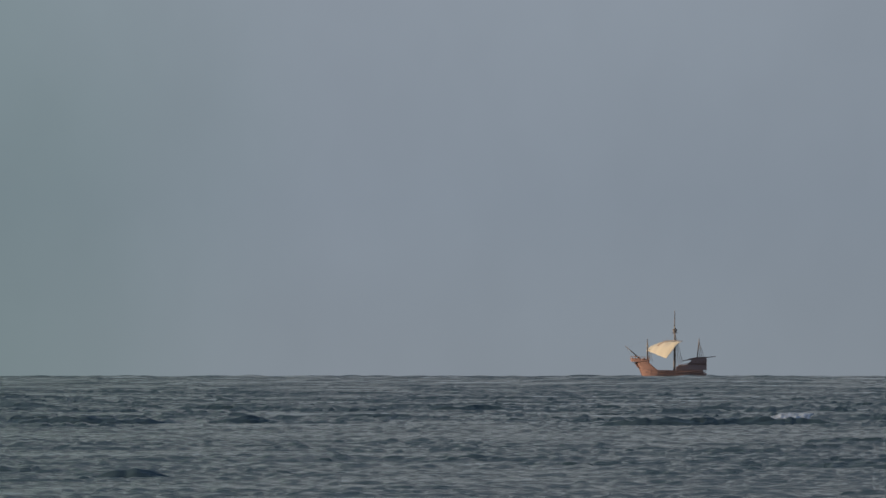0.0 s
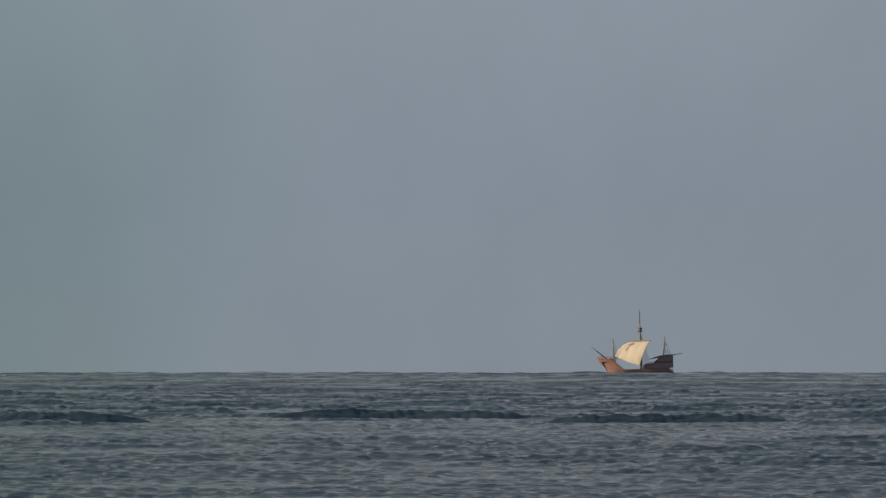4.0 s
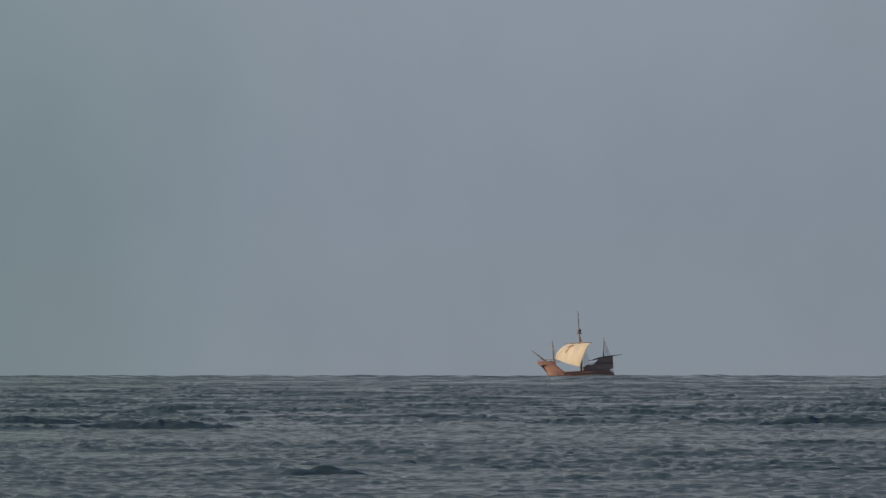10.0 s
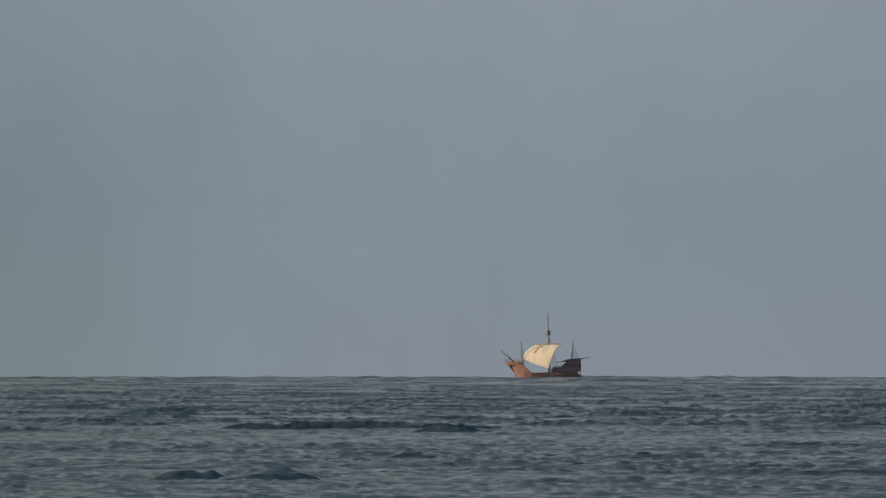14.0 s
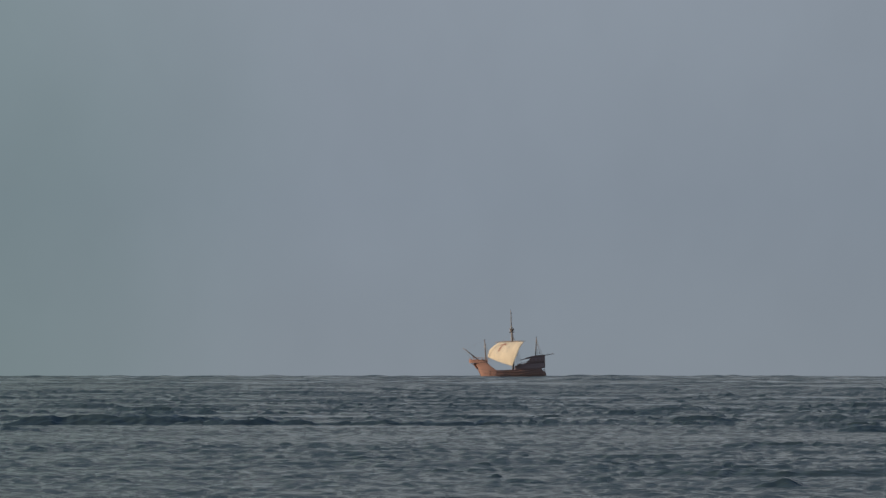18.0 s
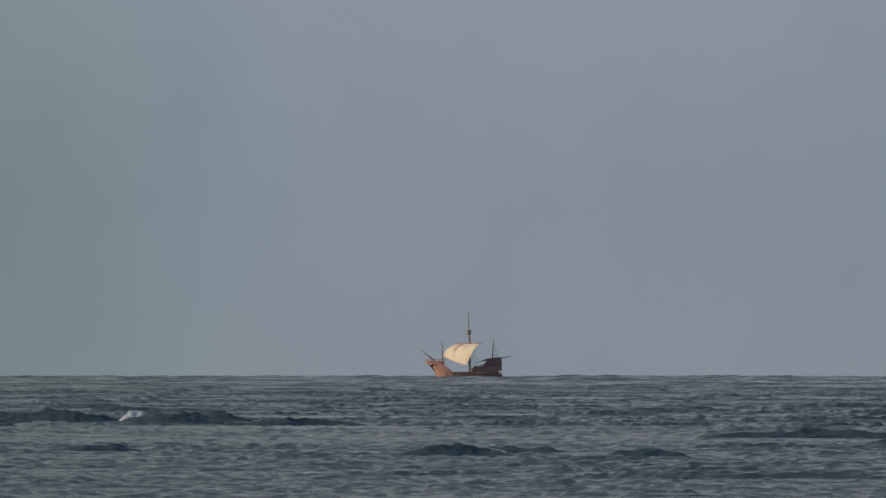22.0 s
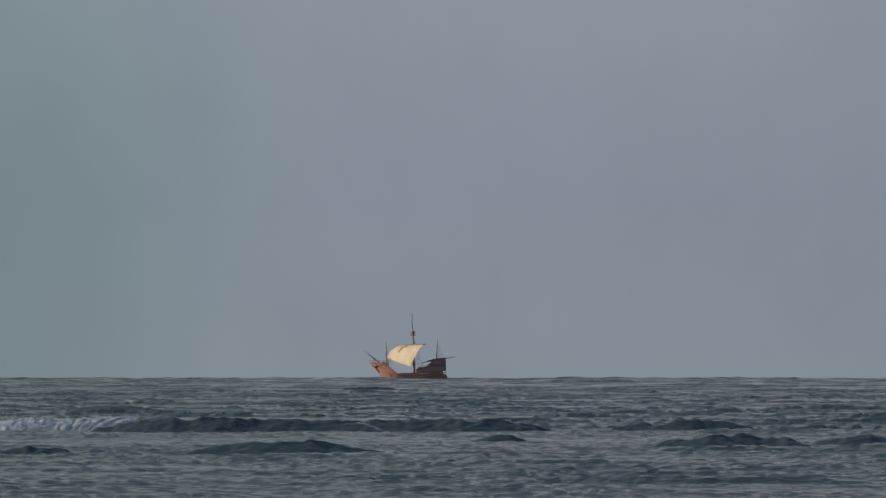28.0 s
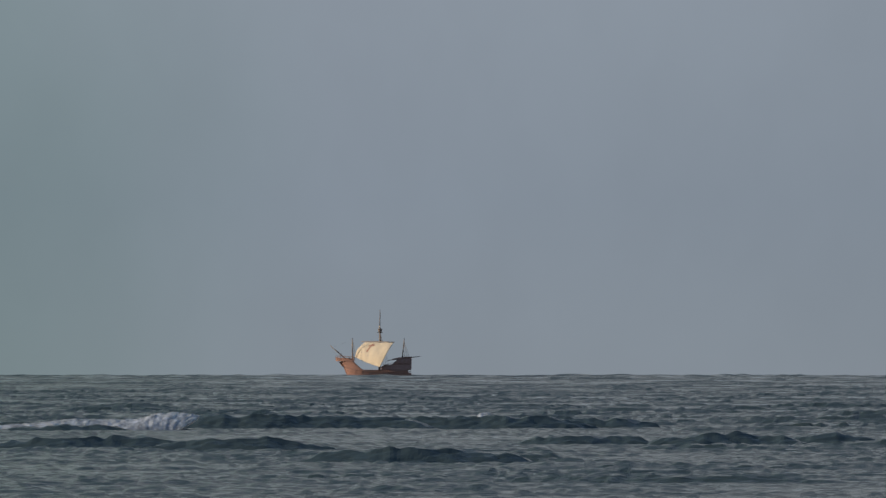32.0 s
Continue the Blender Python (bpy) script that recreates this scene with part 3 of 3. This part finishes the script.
def cloth_y(j, f):
    """Belly across the sail at the seam j; f from -1 to 1 along it."""
    return 1.0 * math.sin(math.pi * 0.82 * j / BANDS) * (1 - f * f) + 0.06 * math.sin(9 * f + 10 * j / BANDS)


def foot_cut(f):
    """The foot rises towards the far clew."""
    return FOOT_RISE * (0.5 + 0.5 * f) ** 1.15


def band_surface(j, f, v, lift=0.0):
    """A point of the band j: f across (-1 near, 1 far), v down from 0 to 1."""
    w = half_width(j, f) * (1 - v) + half_width(j + 1, f) * v
    over = max(0.0, (j + 1) * BAND - (BANDS * BAND - foot_cut(f)))
    length = max(BAND - over, 0.04)
    y0, y1 = cloth_y(j, f), cloth_y(j + 1, f)
    return Vector((f * w, y0 + (y1 - y0) * v + lift, -length * v))


def band_mesh(j):
    nf, nv = 28, 4
    f_end = min(1.0, 2 * ((BANDS - j) * BAND / FOOT_RISE) ** (1 / 1.15) - 1)
    bm = bmesh.new()
    sides = []
    for lift in (0.0, -0.012):
        g = [[bm.verts.new(band_surface(j, -1 + (f_end + 1) * a / nf, -0.06 + 1.06 * b / nv, lift - (0.01 if b == 0 else 0))) for b in range(nv + 1)] for a in range(nf + 1)]
        sides.append(g)
        for a in range(nf):
            for b in range(nv):
                bm.faces.new((g[a][b], g[a + 1][b], g[a + 1][b + 1], g[a][b + 1]))
    p, q = sides
    for a in range(nf):
        for b in (0, nv):
            bm.faces.new((p[a][b], p[a + 1][b], q[a + 1][b], q[a][b]))
    for b in range(nv):
        for a in (0, nf):
            bm.faces.new((p[a][b], p[a][b + 1], q[a][b + 1], q[a][b]))
    for e in bm.edges:
        e.smooth = len(e.link_faces) < 2 or e.calc_face_angle(0) < 0.9
    return bm


def patch(j, f0, f1, v0, v1):
    """A thin dyed strip sewn on the forward face of a band."""
    bm = bmesh.new()
    g = [[[bm.verts.new(band_surface(j, f0 + (f1 - f0) * a / 4, v0 + (v1 - v0) * b / 3, lift)) for b in range(4)] for a in range(5)]
         for lift in (0.03, 0.008)]
    for s in g:
        for a in range(4):
            for b in range(3):
                bm.faces.new((s[a][b], s[a + 1][b], s[a + 1][b + 1], s[a][b + 1]))
    p, q = g
    for a in range(4):
        for b in (0, 3):
            bm.faces.new((p[a][b], p[a + 1][b], q[a + 1][b], q[a][b]))
    for b in range(3):
        for a in (0, 4):
            bm.faces.new((p[a][b], p[a][b + 1], q[a][b + 1], q[a][b]))
    return bm


YARD = part("main_yard", tube([(-7.3, 0, 0), (-3, 0, 0.08), (0, 0, 0.1), (3, 0, 0.08), (7.3, 0, 0)], [0.10, 0.17, 0.2, 0.17, 0.10], 8), SPAR_WOOD, SHIP,
            "dark main yard carrying the square sail", smooth=True)
SAIL_BANDS = []
for j in range(BANDS):
    SAIL_BANDS.append(part("sail_band", band_mesh(j), CANVAS, SHIP, "cream sunlit sailcloth of the bellied mainsail", smooth=True))
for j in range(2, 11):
    part("cross_bar", patch(j, 0.03, 0.14, 0.6 if j == 2 else 0.0, 0.6 if j == 10 else 1.0), RED_PAINT, SAIL_BANDS[j], "muted dark red cross on the cloth")
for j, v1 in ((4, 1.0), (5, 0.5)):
    part("cross_bar", patch(j, -0.13, 0.31, 0.0, v1), RED_PAINT, SAIL_BANDS[j], "muted dark red cross on the cloth")


# seconds, the mean forward lean of the sail, how strongly it curls from head to foot, how far the yard is braced, in degrees, and its lift in metres
TRIM = [(0, 54, 40, 114, 0.42), (1, 43, 66, 113, 0.40), (2, 30, 50, 124, 0.15), (3, 33, 52, 122, 0), (6, 37, 54, 124, 0), (8, 45, 60, 122, 0), (9, 36, 56, 125, 0),
        (11, 34, 60, 128, 0), (13, 40, 63, 129, 0.15), (14, 34, 63, 130, 0.1), (17, 37, 62, 130, 0.1), (19, 30, 54, 131, 0), (20, 27, 47, 134, 0), (21, 30, 52, 131, 0),
        (22, 41, 62, 129, 0.1), (23, 38, 58, 128, 0), (24, 27, 46, 135, 0), (25, 26, 45, 135, 0), (26.5, 31, 54, 132, 0), (28, 42, 60, 130, 0), (29, 37, 56, 131, 0),
        (30, 31, 50, 133, 0), (31, 29, 47, 137, 0), (32, 32, 48, 137, 0)]
SHEETED = 132     # the foot is held at this angle by its sheets


def sail_poses(t, lean, curl, brace, lift):
    """Poses of the bands, each hung on the one above."""
    at = HEAD_AT + Vector((0, 0, lift))
    out = []
    for j in range(BANDS):
        f = j / (BANDS - 1)
        flutter = 1.8 * math.sin(2.1 * t + 9 * f) * (0.3 + 1.3 * f)
        turn = pose(0, 0, 0, 0, 0, brace + (SHEETED - brace) * f) @ pose(0, 0, 0, lean + curl * (0.5 - f) + flutter, 0, 0)
        out.append(Matrix.Translation(at) @ turn)
        at = at + turn.to_3x3() @ Vector((0, 0, -BAND))
    return out


# ---- swells that shoal over the reef: length, height, first and last seconds, and (seconds, across, distance) ----
EARLY_SWELLS = [
    (10.3, 0.44, -2, 2.6, ((0, -16.4, 657), (1, -13.8, 652), (2, -11.2, 647))),
    (9.3, 0.58, -0.4, 5.8, ((1, -20.4, 657), (2, -18.8, 652), (3, -18.3, 647))),
    (5.3, 0.33, -2, 2, ((0, -9.7, 683), (1, -7.3, 678))),
    (12.7, 0.48, -2, 5.9, ((0, 13.2, 637), (1, 11.5, 638), (2, 10.0, 638), (3, 10.3, 639))),
    (10.5, 0.39, 0.6, 5, ((2, 19.1, 669), (3, 18.1, 664))),
    (14.7, 0.50, 0.6, 5.9, ((2, -5.8, 704), (3, -3.4, 699), (5, -0.8, 689))),
    (3.3, 0.22, -2, 1.6, ((0, -7.9, 352), (1, -7.9, 352))),
    (6.8, 0.34, -2, 1.8, ((0, 2.3, 873), (1, 2.4, 868))),
    (3.7, 0.18, -2, 1.8, ((0, 1.1, 417), (1, 1.3, 412))),
    (4.8, 0.20, 0.4, 3.8, ((2, 4.5, 470), (3, 4.3, 465))),
    (4.3, 0.22, 1.4, 4.6, ((3, 10.3, 452), (3.5, 10.3, 449))),
    (3.5, 0.18, 1.4, 4.6, ((3, 10.5, 386), (3.5, 10.5, 384))),
    (2.8, 0.17, 0.4, 3.6, ((2, 8.5, 318), (3, 8.6, 318))),
    (2.5, 0.16, -0.6, 2.6, ((1, -1.0, 353), (2, -1.0, 353))),
]
MIDDLE_SWELLS = [
    (12.4, 0.50, 3.6, 10.2, ((5.5, -16.9, 621), (7, -16.1, 622), (8, -15.3, 622), (9, -14.3, 623))),
    (7.7, 0.40, 4.4, 7.6, ((6, -3.2, 735), (7, -2.4, 730))),
    (6.7, 0.33, 4.4, 9.4, ((6, 3.0, 646), (7, 2.8, 641), (8, 2.2, 636))),
    (13.0, 0.46, 3.8, 9.8, ((6, 11.9, 638), (7, 13.1, 634), (8, 11.8, 630), (9, 11.5, 626))),
    (7.7, 0.34, 5.5, 8.6, ((7, 18.1, 626), (8, 17.8, 621))),
    (4.3, 0.20, 4.5, 8.2, ((6, -9.4, 376), (7, -9.7, 376))),
    (3.7, 0.19, 4.5, 8, ((6, -4.4, 364), (7, -5.2, 365))),
    (3.8, 0.32, 7.4, 11, ((8, 7.2, 399), (9, 6.9, 400), (10, 6.8, 400))),
    (4.7, 0.26, 6.6, 10.4, ((8, 11.7, 409), (9, 9.8, 409))),
    (3.5, 0.23, 8.5, 12, ((10, -3.1, 366), (11, -2.7, 361))),
    (3.4, 0.31, 7.5, 10.7, ((9, -2.9, 633), (10, -2.3, 628))),
    (9.7, 0.39, 8.4, 12.8, ((10, -13.0, 618), (11, -13.9, 619))),
    (14.0, 0.41, 10.4, 16.6, ((12, -6.3, 615), (13, -5.6, 616), (14, -3.8, 616))),
    (7.2, 0.42, 8.5, 13.4, ((10, -20.3, 667), (11, -19.7, 662), (12, -20.0, 657))),
    (9.2, 0.46, 8.4, 15, ((10, 18.1, 645), (11, 19.6, 645), (12, 19.7, 646), (13, 18.8, 646))),
    (3.9, 0.28, 10.6, 15.6, ((12, -2.6, 347), (13, -4.5, 347), (14, -4.4, 348))),
    (3.2, 0.22, 11.5, 15.6, ((13, -7.1, 355), (14, -6.6, 355))),
    (2.8, 0.16, 9.5, 13, ((11, 5.2, 388), (12, 5.0, 388))),
    (3.1, 0.17, 9.5, 12.4, ((11, -1.5, 327), (12, -1.3, 327))),
    (3.9, 0.21, 12.6, 16.6, ((14, 6.3, 431), (16, 6.0, 432))),
    (3.4, 0.17, 12.5, 15.5, ((14, -0.9, 435), (15, -0.9, 434))),
    (4.7, 0.30, 12.5, 15.6, ((14, 0.3, 605), (15, 0.6, 600))),
    (8.1, 0.43, 9.6, 12.4, ((11, -10.3, 1123), (12, -10.2, 1124))),
    (8.3, 0.39, 10.4, 13.6, ((12, -23.3, 926), (13, -22.9, 921))),
]
TURN_SWELLS = [
    (11.7, 0.57, 14.0, 21.6, ((16.5, -16.7, 648), (18, -15.5, 649), (19, -14.1, 649), (20, -12.9, 650))),
    (10.1, 0.38, 16.4, 21.4, ((18, -9.3, 643), (19, -9.8, 644), (20, -9.6, 644))),
    (12.3, 0.27, 14.6, 19.6, ((17, -2.4, 650), (18, -1.9, 645))),
    (5.3, 0.30, 14.4, 19, ((17, 6.7, 507), (18, 6.4, 502))),
    (2.5, 0.19, 15.4, 18.6, ((17, 2.3, 426), (18, 1.5, 423))),
    (4.6, 0.42, 15.4, 19.4, ((17, 13.3, 703), (18, 12.9, 698))),
    (3.2, 0.22, 16.5, 19.6, ((18, -2.4, 411), (19, -2.2, 406))),
    (2.2, 0.19, 16.5, 19.2, ((18, 1.1, 360), (19, 1.2, 355))),
    (2.9, 0.21, 17.5, 20.6, ((19, 2.5, 368), (20, 2.6, 368))),
    (5.7, 0.33, 16, 22, ((18, 18.3, 592), (19, 17.9, 587), (20, 18.2, 582))),
    (2.3, 0.21, 16.5, 20.6, ((18, 8.0, 325), (19, 7.8, 326))),
    (2.5, 0.16, 17.6, 20.5, ((19, 4.2, 325), (20, 4.3, 325))),
    (4.1, 0.24, 17.5, 20.6, ((19, -13.8, 527), (20, -13.7, 527))),
    (2.5, 0.19, 15.3, 18.4, ((17, -8.4, 354), (18, -8.3, 350))),
    (5.5, 0.41, 18.6, 23.4, ((20, 0.3, 442), (21, -0.3, 443), (22, 0.4, 443))),
    (2.5, 0.18, 18.5, 21.5, ((20, -7.6, 345), (21, -7.6, 344))),
    (10.2, 0.68, 18.6, 25.4, ((20, -20.0, 672), (21, -19.5, 671), (22, -19.9, 670), (23, -19.1, 669), (24, -20.7, 668))),
    (7.5, 0.64, 19.4, 25.2, ((21, -13.2, 663), (22, -12.3, 663), (23, -13.2, 664), (24, -14.0, 664))),
    (8.0, 0.41, 19.6, 24, ((21, -8.1, 649), (22, -6.9, 646), (23, -4.8, 642))),
]
LATE_SWELLS = [
    (11.5, 0.51, 21.6, 27.2, ((23, -4.5, 638), (24, -4.2, 635), (25, -5.7, 631))),
    (6.5, 0.29, 22.4, 27.0, ((24, 1.8, 644), (25, 1.4, 641))),
    (7.3, 0.45, 23.6, 27.6, ((25, -13.5, 644), (26.5, -11.9, 636))),
    (5.9, 0.24, 19.5, 22.4, ((21, 4.6, 518), (22, 4.8, 513))),
    (4.0, 0.36, 19.4, 25.4, ((21, 6.0, 424), (22, 6.3, 424), (23, 6.2, 424), (24, 7.0, 423))),
    (6.9, 0.25, 20.4, 24.2, ((22, 1.9, 452), (23, 2.2, 453))),
    (5.0, 0.26, 20.4, 26.4, ((22, -11.6, 462), (23, -11.1, 462), (24, -10.5, 463), (25, -9.7, 463))),
    (3.9, 0.27, 22.5, 26.4, ((24, 1.9, 432), (25, 2.3, 432))),
    (9.3, 0.34, 20.4, 27.0, ((22, 14.4, 547), (23, 15.3, 542), (24, 15.4, 537), (25, 15.4, 532))),
    (3.5, 0.38, 23.5, 26.6, ((25, 7.9, 540), (26, 7.9, 537))),
    (13.7, 0.66, 24.6, 34, ((27.5, -9.3, 602), (29, -8.3, 603), (30, -7.7, 604), (31, -7.1, 604), (32, -6.9, 605))),
    (12.6, 0.61, 24.8, 34, ((28, -1.1, 605), (29, -1.6, 606), (30, -0.9, 606), (31, 0.9, 607), (32, 0.8, 607))),
    (9.7, 0.49, 28.4, 34, ((30, 6.0, 620), (31, 6.5, 620), (32, 5.7, 621))),
    (7.2, 0.44, 25.0, 34, ((28, -5.3, 458), (29, -5.8, 459), (30, -6.7, 459), (31, -6.5, 460), (32, -6.9, 460))),
    (8.4, 0.47, 27.4, 34, ((29, -11.6, 466), (30, -12.0, 466), (31, -12.0, 465), (32, -11.8, 464))),
    (7.8, 0.54, 28.3, 34, ((30, -1.4, 391), (31, -0.7, 391), (32, -0.9, 392))),
    (4.7, 0.32, 30, 34, ((31, 1.9, 396), (32, 2.3, 394))),
    (4.4, 0.30, 27.4, 30.6, ((28, -5.3, 409), (29, -5.1, 407), (30, -4.7, 405))),
]
LAST_SWELLS = [
    (7.6, 0.47, 24.8, 31, ((28, 10.9, 617), (29, 8.7, 614), (30, 8.2, 611))),
    (6.6, 0.44, 24.7, 34, ((28, 10.6, 498), (29, 10.7, 497), (30, 10.7, 495), (31, 11.9, 493), (32, 10.2, 491))),
    (5.8, 0.39, 24.8, 34, ((28, 15.7, 510), (29, 15.6, 508), (30, 15.7, 505), (31, 15.2, 503), (32, 14.1, 501))),
    (3.8, 0.28, 26, 30, ((28, 2.3, 526), (29, 2.4, 526))),
    (8.3, 0.48, 26.4, 29.6, ((28, -9.1, 1730), (29, -9.3, 1730))),
    (6.2, 0.32, 29.4, 34, ((31, 5.5, 504), (32, 5.2, 499))),
    (6.8, 0.30, 29.6, 34, ((31, -17.8, 595), (32, -16.2, 590))),
    (4.1, 0.23, 26.4, 30.6, ((28, -13.5, 461), (29, -13.2, 461))),
]
SWELLS = EARLY_SWELLS + MIDDLE_SWELLS + TURN_SWELLS + LATE_SWELLS + LAST_SWELLS


def along(points, t):
    """A place on a straight drift through timed points, carried on beyond both ends."""
    if t <= points[1][0] or len(points) == 2:
        a, b = points[0], points[1]
    else:
        k = max(i for i in range(len(points) - 1) if points[i][0] <= t)
        a, b = points[k], points[k + 1]
    f = (t - a[0]) / (b[0] - a[0])
    f = min(max(f, -1.5), 2.2)
    return a[1] + (b[1] - a[1]) * f, a[2] + (b[2] - a[2]) * f


def swell_rows(height, t0, t1, points):
    rows = []
    for k in range(65):
        t = 0.5 * k
        up = min(max((t - t0) / 1.6, 0.0), 1.0) * min(max((t1 - t) / 1.6, 0.0), 1.0)
        up = up * up * (3 - 2 * up)
        x, d = along(points, t)
        rows.append((t, pose(x, d, -earth_drop(d) - (1 - up) * (height * 1.3 + 0.5))))
    return rows


SWELL_OBJECTS = []
for n, (length, height, t0, t1, points) in enumerate(SWELLS):
    ob = tagged(new("swell_wave", swell_wave(100 + n, length, height)), (
        "long dark breaking swell with a smooth steep face" if length > 11 else
        "dark steep swell rising over shallow water" if height > 0.3 else
        "low ragged dark swell on the choppy sea"), "wave", "swells")
    SWELL_OBJECTS.append((ob, height, t0, t1, points))

# white water on the breaking swells: width, height, first and last seconds, and (seconds, across, distance)
BREAKS = [
    (3.8, 0.62, -2, 1.3, ((0, 15.8, 641), (2, 15.4, 638))),
    (3.4, 0.58, 6.8, 9.2, ((7, -20.0, 626), (9, -19.6, 624))),
    (1.7, 0.60, 20.6, 23.2, ((21, -17.6, 668), (22, -15.2, 667))),
    (1.6, 0.68, 21.8, 24.2, ((22, -11.2, 667), (23, -10.2, 667))),
    (1.9, 0.68, 22.8, 25.0, ((23, -15.0, 667), (24, -14.5, 667))),
    (4.2, 0.55, 23.6, 27.6, ((24, -19.4, 650), (25, -17.6, 650))),
    (14.0, 0.56, 25.6, 33.1, ((28, -19.9, 612), (30, -19.1, 604), (31, -18.5, 601), (32, -17.7, 598))),
    (5.4, 0.74, 29.6, 34, ((30, -15.2, 603), (31, -14.1, 600), (32, -13.0, 597))),
    (1.9, 0.68, 29.9, 32.4, ((30, -1.6, 611), (31, -1.2, 610))),
    (1.2, 0.68, 30.8, 34, ((31, 1.0, 611), (32, 1.5, 610))),
]
FOAM_OBJECTS = []
for n, (w, h, t0, t1, points) in enumerate(BREAKS):
    ob = part("breaking_foam", foam_roller(300 + n, w, h), FOAM, None, smooth=True)
    tagged(ob, "white foaming water tumbling off a breaking swell", "foam", "breaking foam")
    FOAM_OBJECTS.append((ob, h, t0, t1, points))

# ---- what moves ----
SHIP_START, SHIP_SPEED = 74.72, -2.9805
WATERLINE = -earth_drop(SHIP_DISTANCE) + 0.15
# seconds, heave in centimetres, trim in hundredths of a degree
SEAWAY = [
    (0, 11, 65), (0.5, -3, 68), (1, -9, 79), (1.5, -17, 71), (2, 13, -16), (2.5, 10, -129),
    (3, -15, -177), (3.5, -52, -155), (5.5, -7, -233), (6, 20, -224), (6.5, 24, -183), (7, 14, -104),
    (7.5, 8, 26), (8, 20, 107), (8.5, 20, 66), (9, 10, -64), (9.5, -18, -221), (10, -15, -318),
    (10.5, -20, -317), (11, -27, -216), (11.5, -7, -48), (12, 16, 88), (12.5, -4, 133), (13, -19, 94),
    (13.5, -18, 3), (14, -27, -90), (14.5, -18, -169), (16.5, -10, -240), (17, -4, -214), (17.5, 14, -211),
    (18, 31, -219), (18.5, 35, -204), (19, 40, -156), (19.5, 50, -79), (20, 55, 29), (20.5, 47, 121),
    (21, 14, 137), (21.5, -8, 42), (22, -32, -116), (22.5, -38, -265), (23, -30, -376), (23.5, -14, -414),
    (24, -3, -380), (24.5, -6, -272), (25, -15, -110), (25.5, -17, 19), (27.5, -17, -123), (28, -2, -205),
    (28.5, 23, -250), (29, 34, -278), (29.5, 36, -256), (30, 16, -190), (30.5, 12, -113), (31, -13, -34),
    (31.5, -1, 31), (32, -9, 85),
]


def motions():
    walk(SHIP, [(t, pose(SHIP_START + SHIP_SPEED * t, SHIP_DISTANCE, WATERLINE + heave / 100, 0, trim / 100, 0)) for t, heave, trim in SEAWAY])
    times = [0.5 * k for k in range(65)]
    lean, curl, braces, lifts = (np.interp(times, [r[0] for r in TRIM], [r[k] for r in TRIM]) for k in (1, 2, 3, 4))
    walk(YARD, [(t, Matrix.Translation(HEAD_AT + Vector((0.15, 0.15, 0.12 + h))) @ pose(0, 0, 0, 0, 0, g)) for t, g, h in zip(times, braces, lifts)])
    chain = [sail_poses(t, a, c, g, h) for t, a, c, g, h in zip(times, lean, curl, braces, lifts)]
    for j, band in enumerate(SAIL_BANDS):
        walk(band, [(t, poses[j]) for t, poses in zip(times, chain)])
    for sheet, vx, vy in TRAINS:
        walk(sheet, [(float(t), pose(vx * (t - 16), vy * (t - 16), 0)) for t in range(33)])
    for ob, height, t0, t1, points in SWELL_OBJECTS:
        walk(ob, swell_rows(height, t0, t1, points))
    for ob, h, t0, t1, points in FOAM_OBJECTS:
        rows = []
        for k in range(65):
            t = 0.5 * k
            up = min(max((t - t0) / 0.8, 0.0), 1.0) * min(max((t1 - t) / 1.2, 0.0), 1.0)
            x, d = along(points, t)
            rows.append((t, pose(x, d, -earth_drop(d) + 0.14 - (1 - up) * (h + 0.9))))
        walk(ob, rows)


motions()
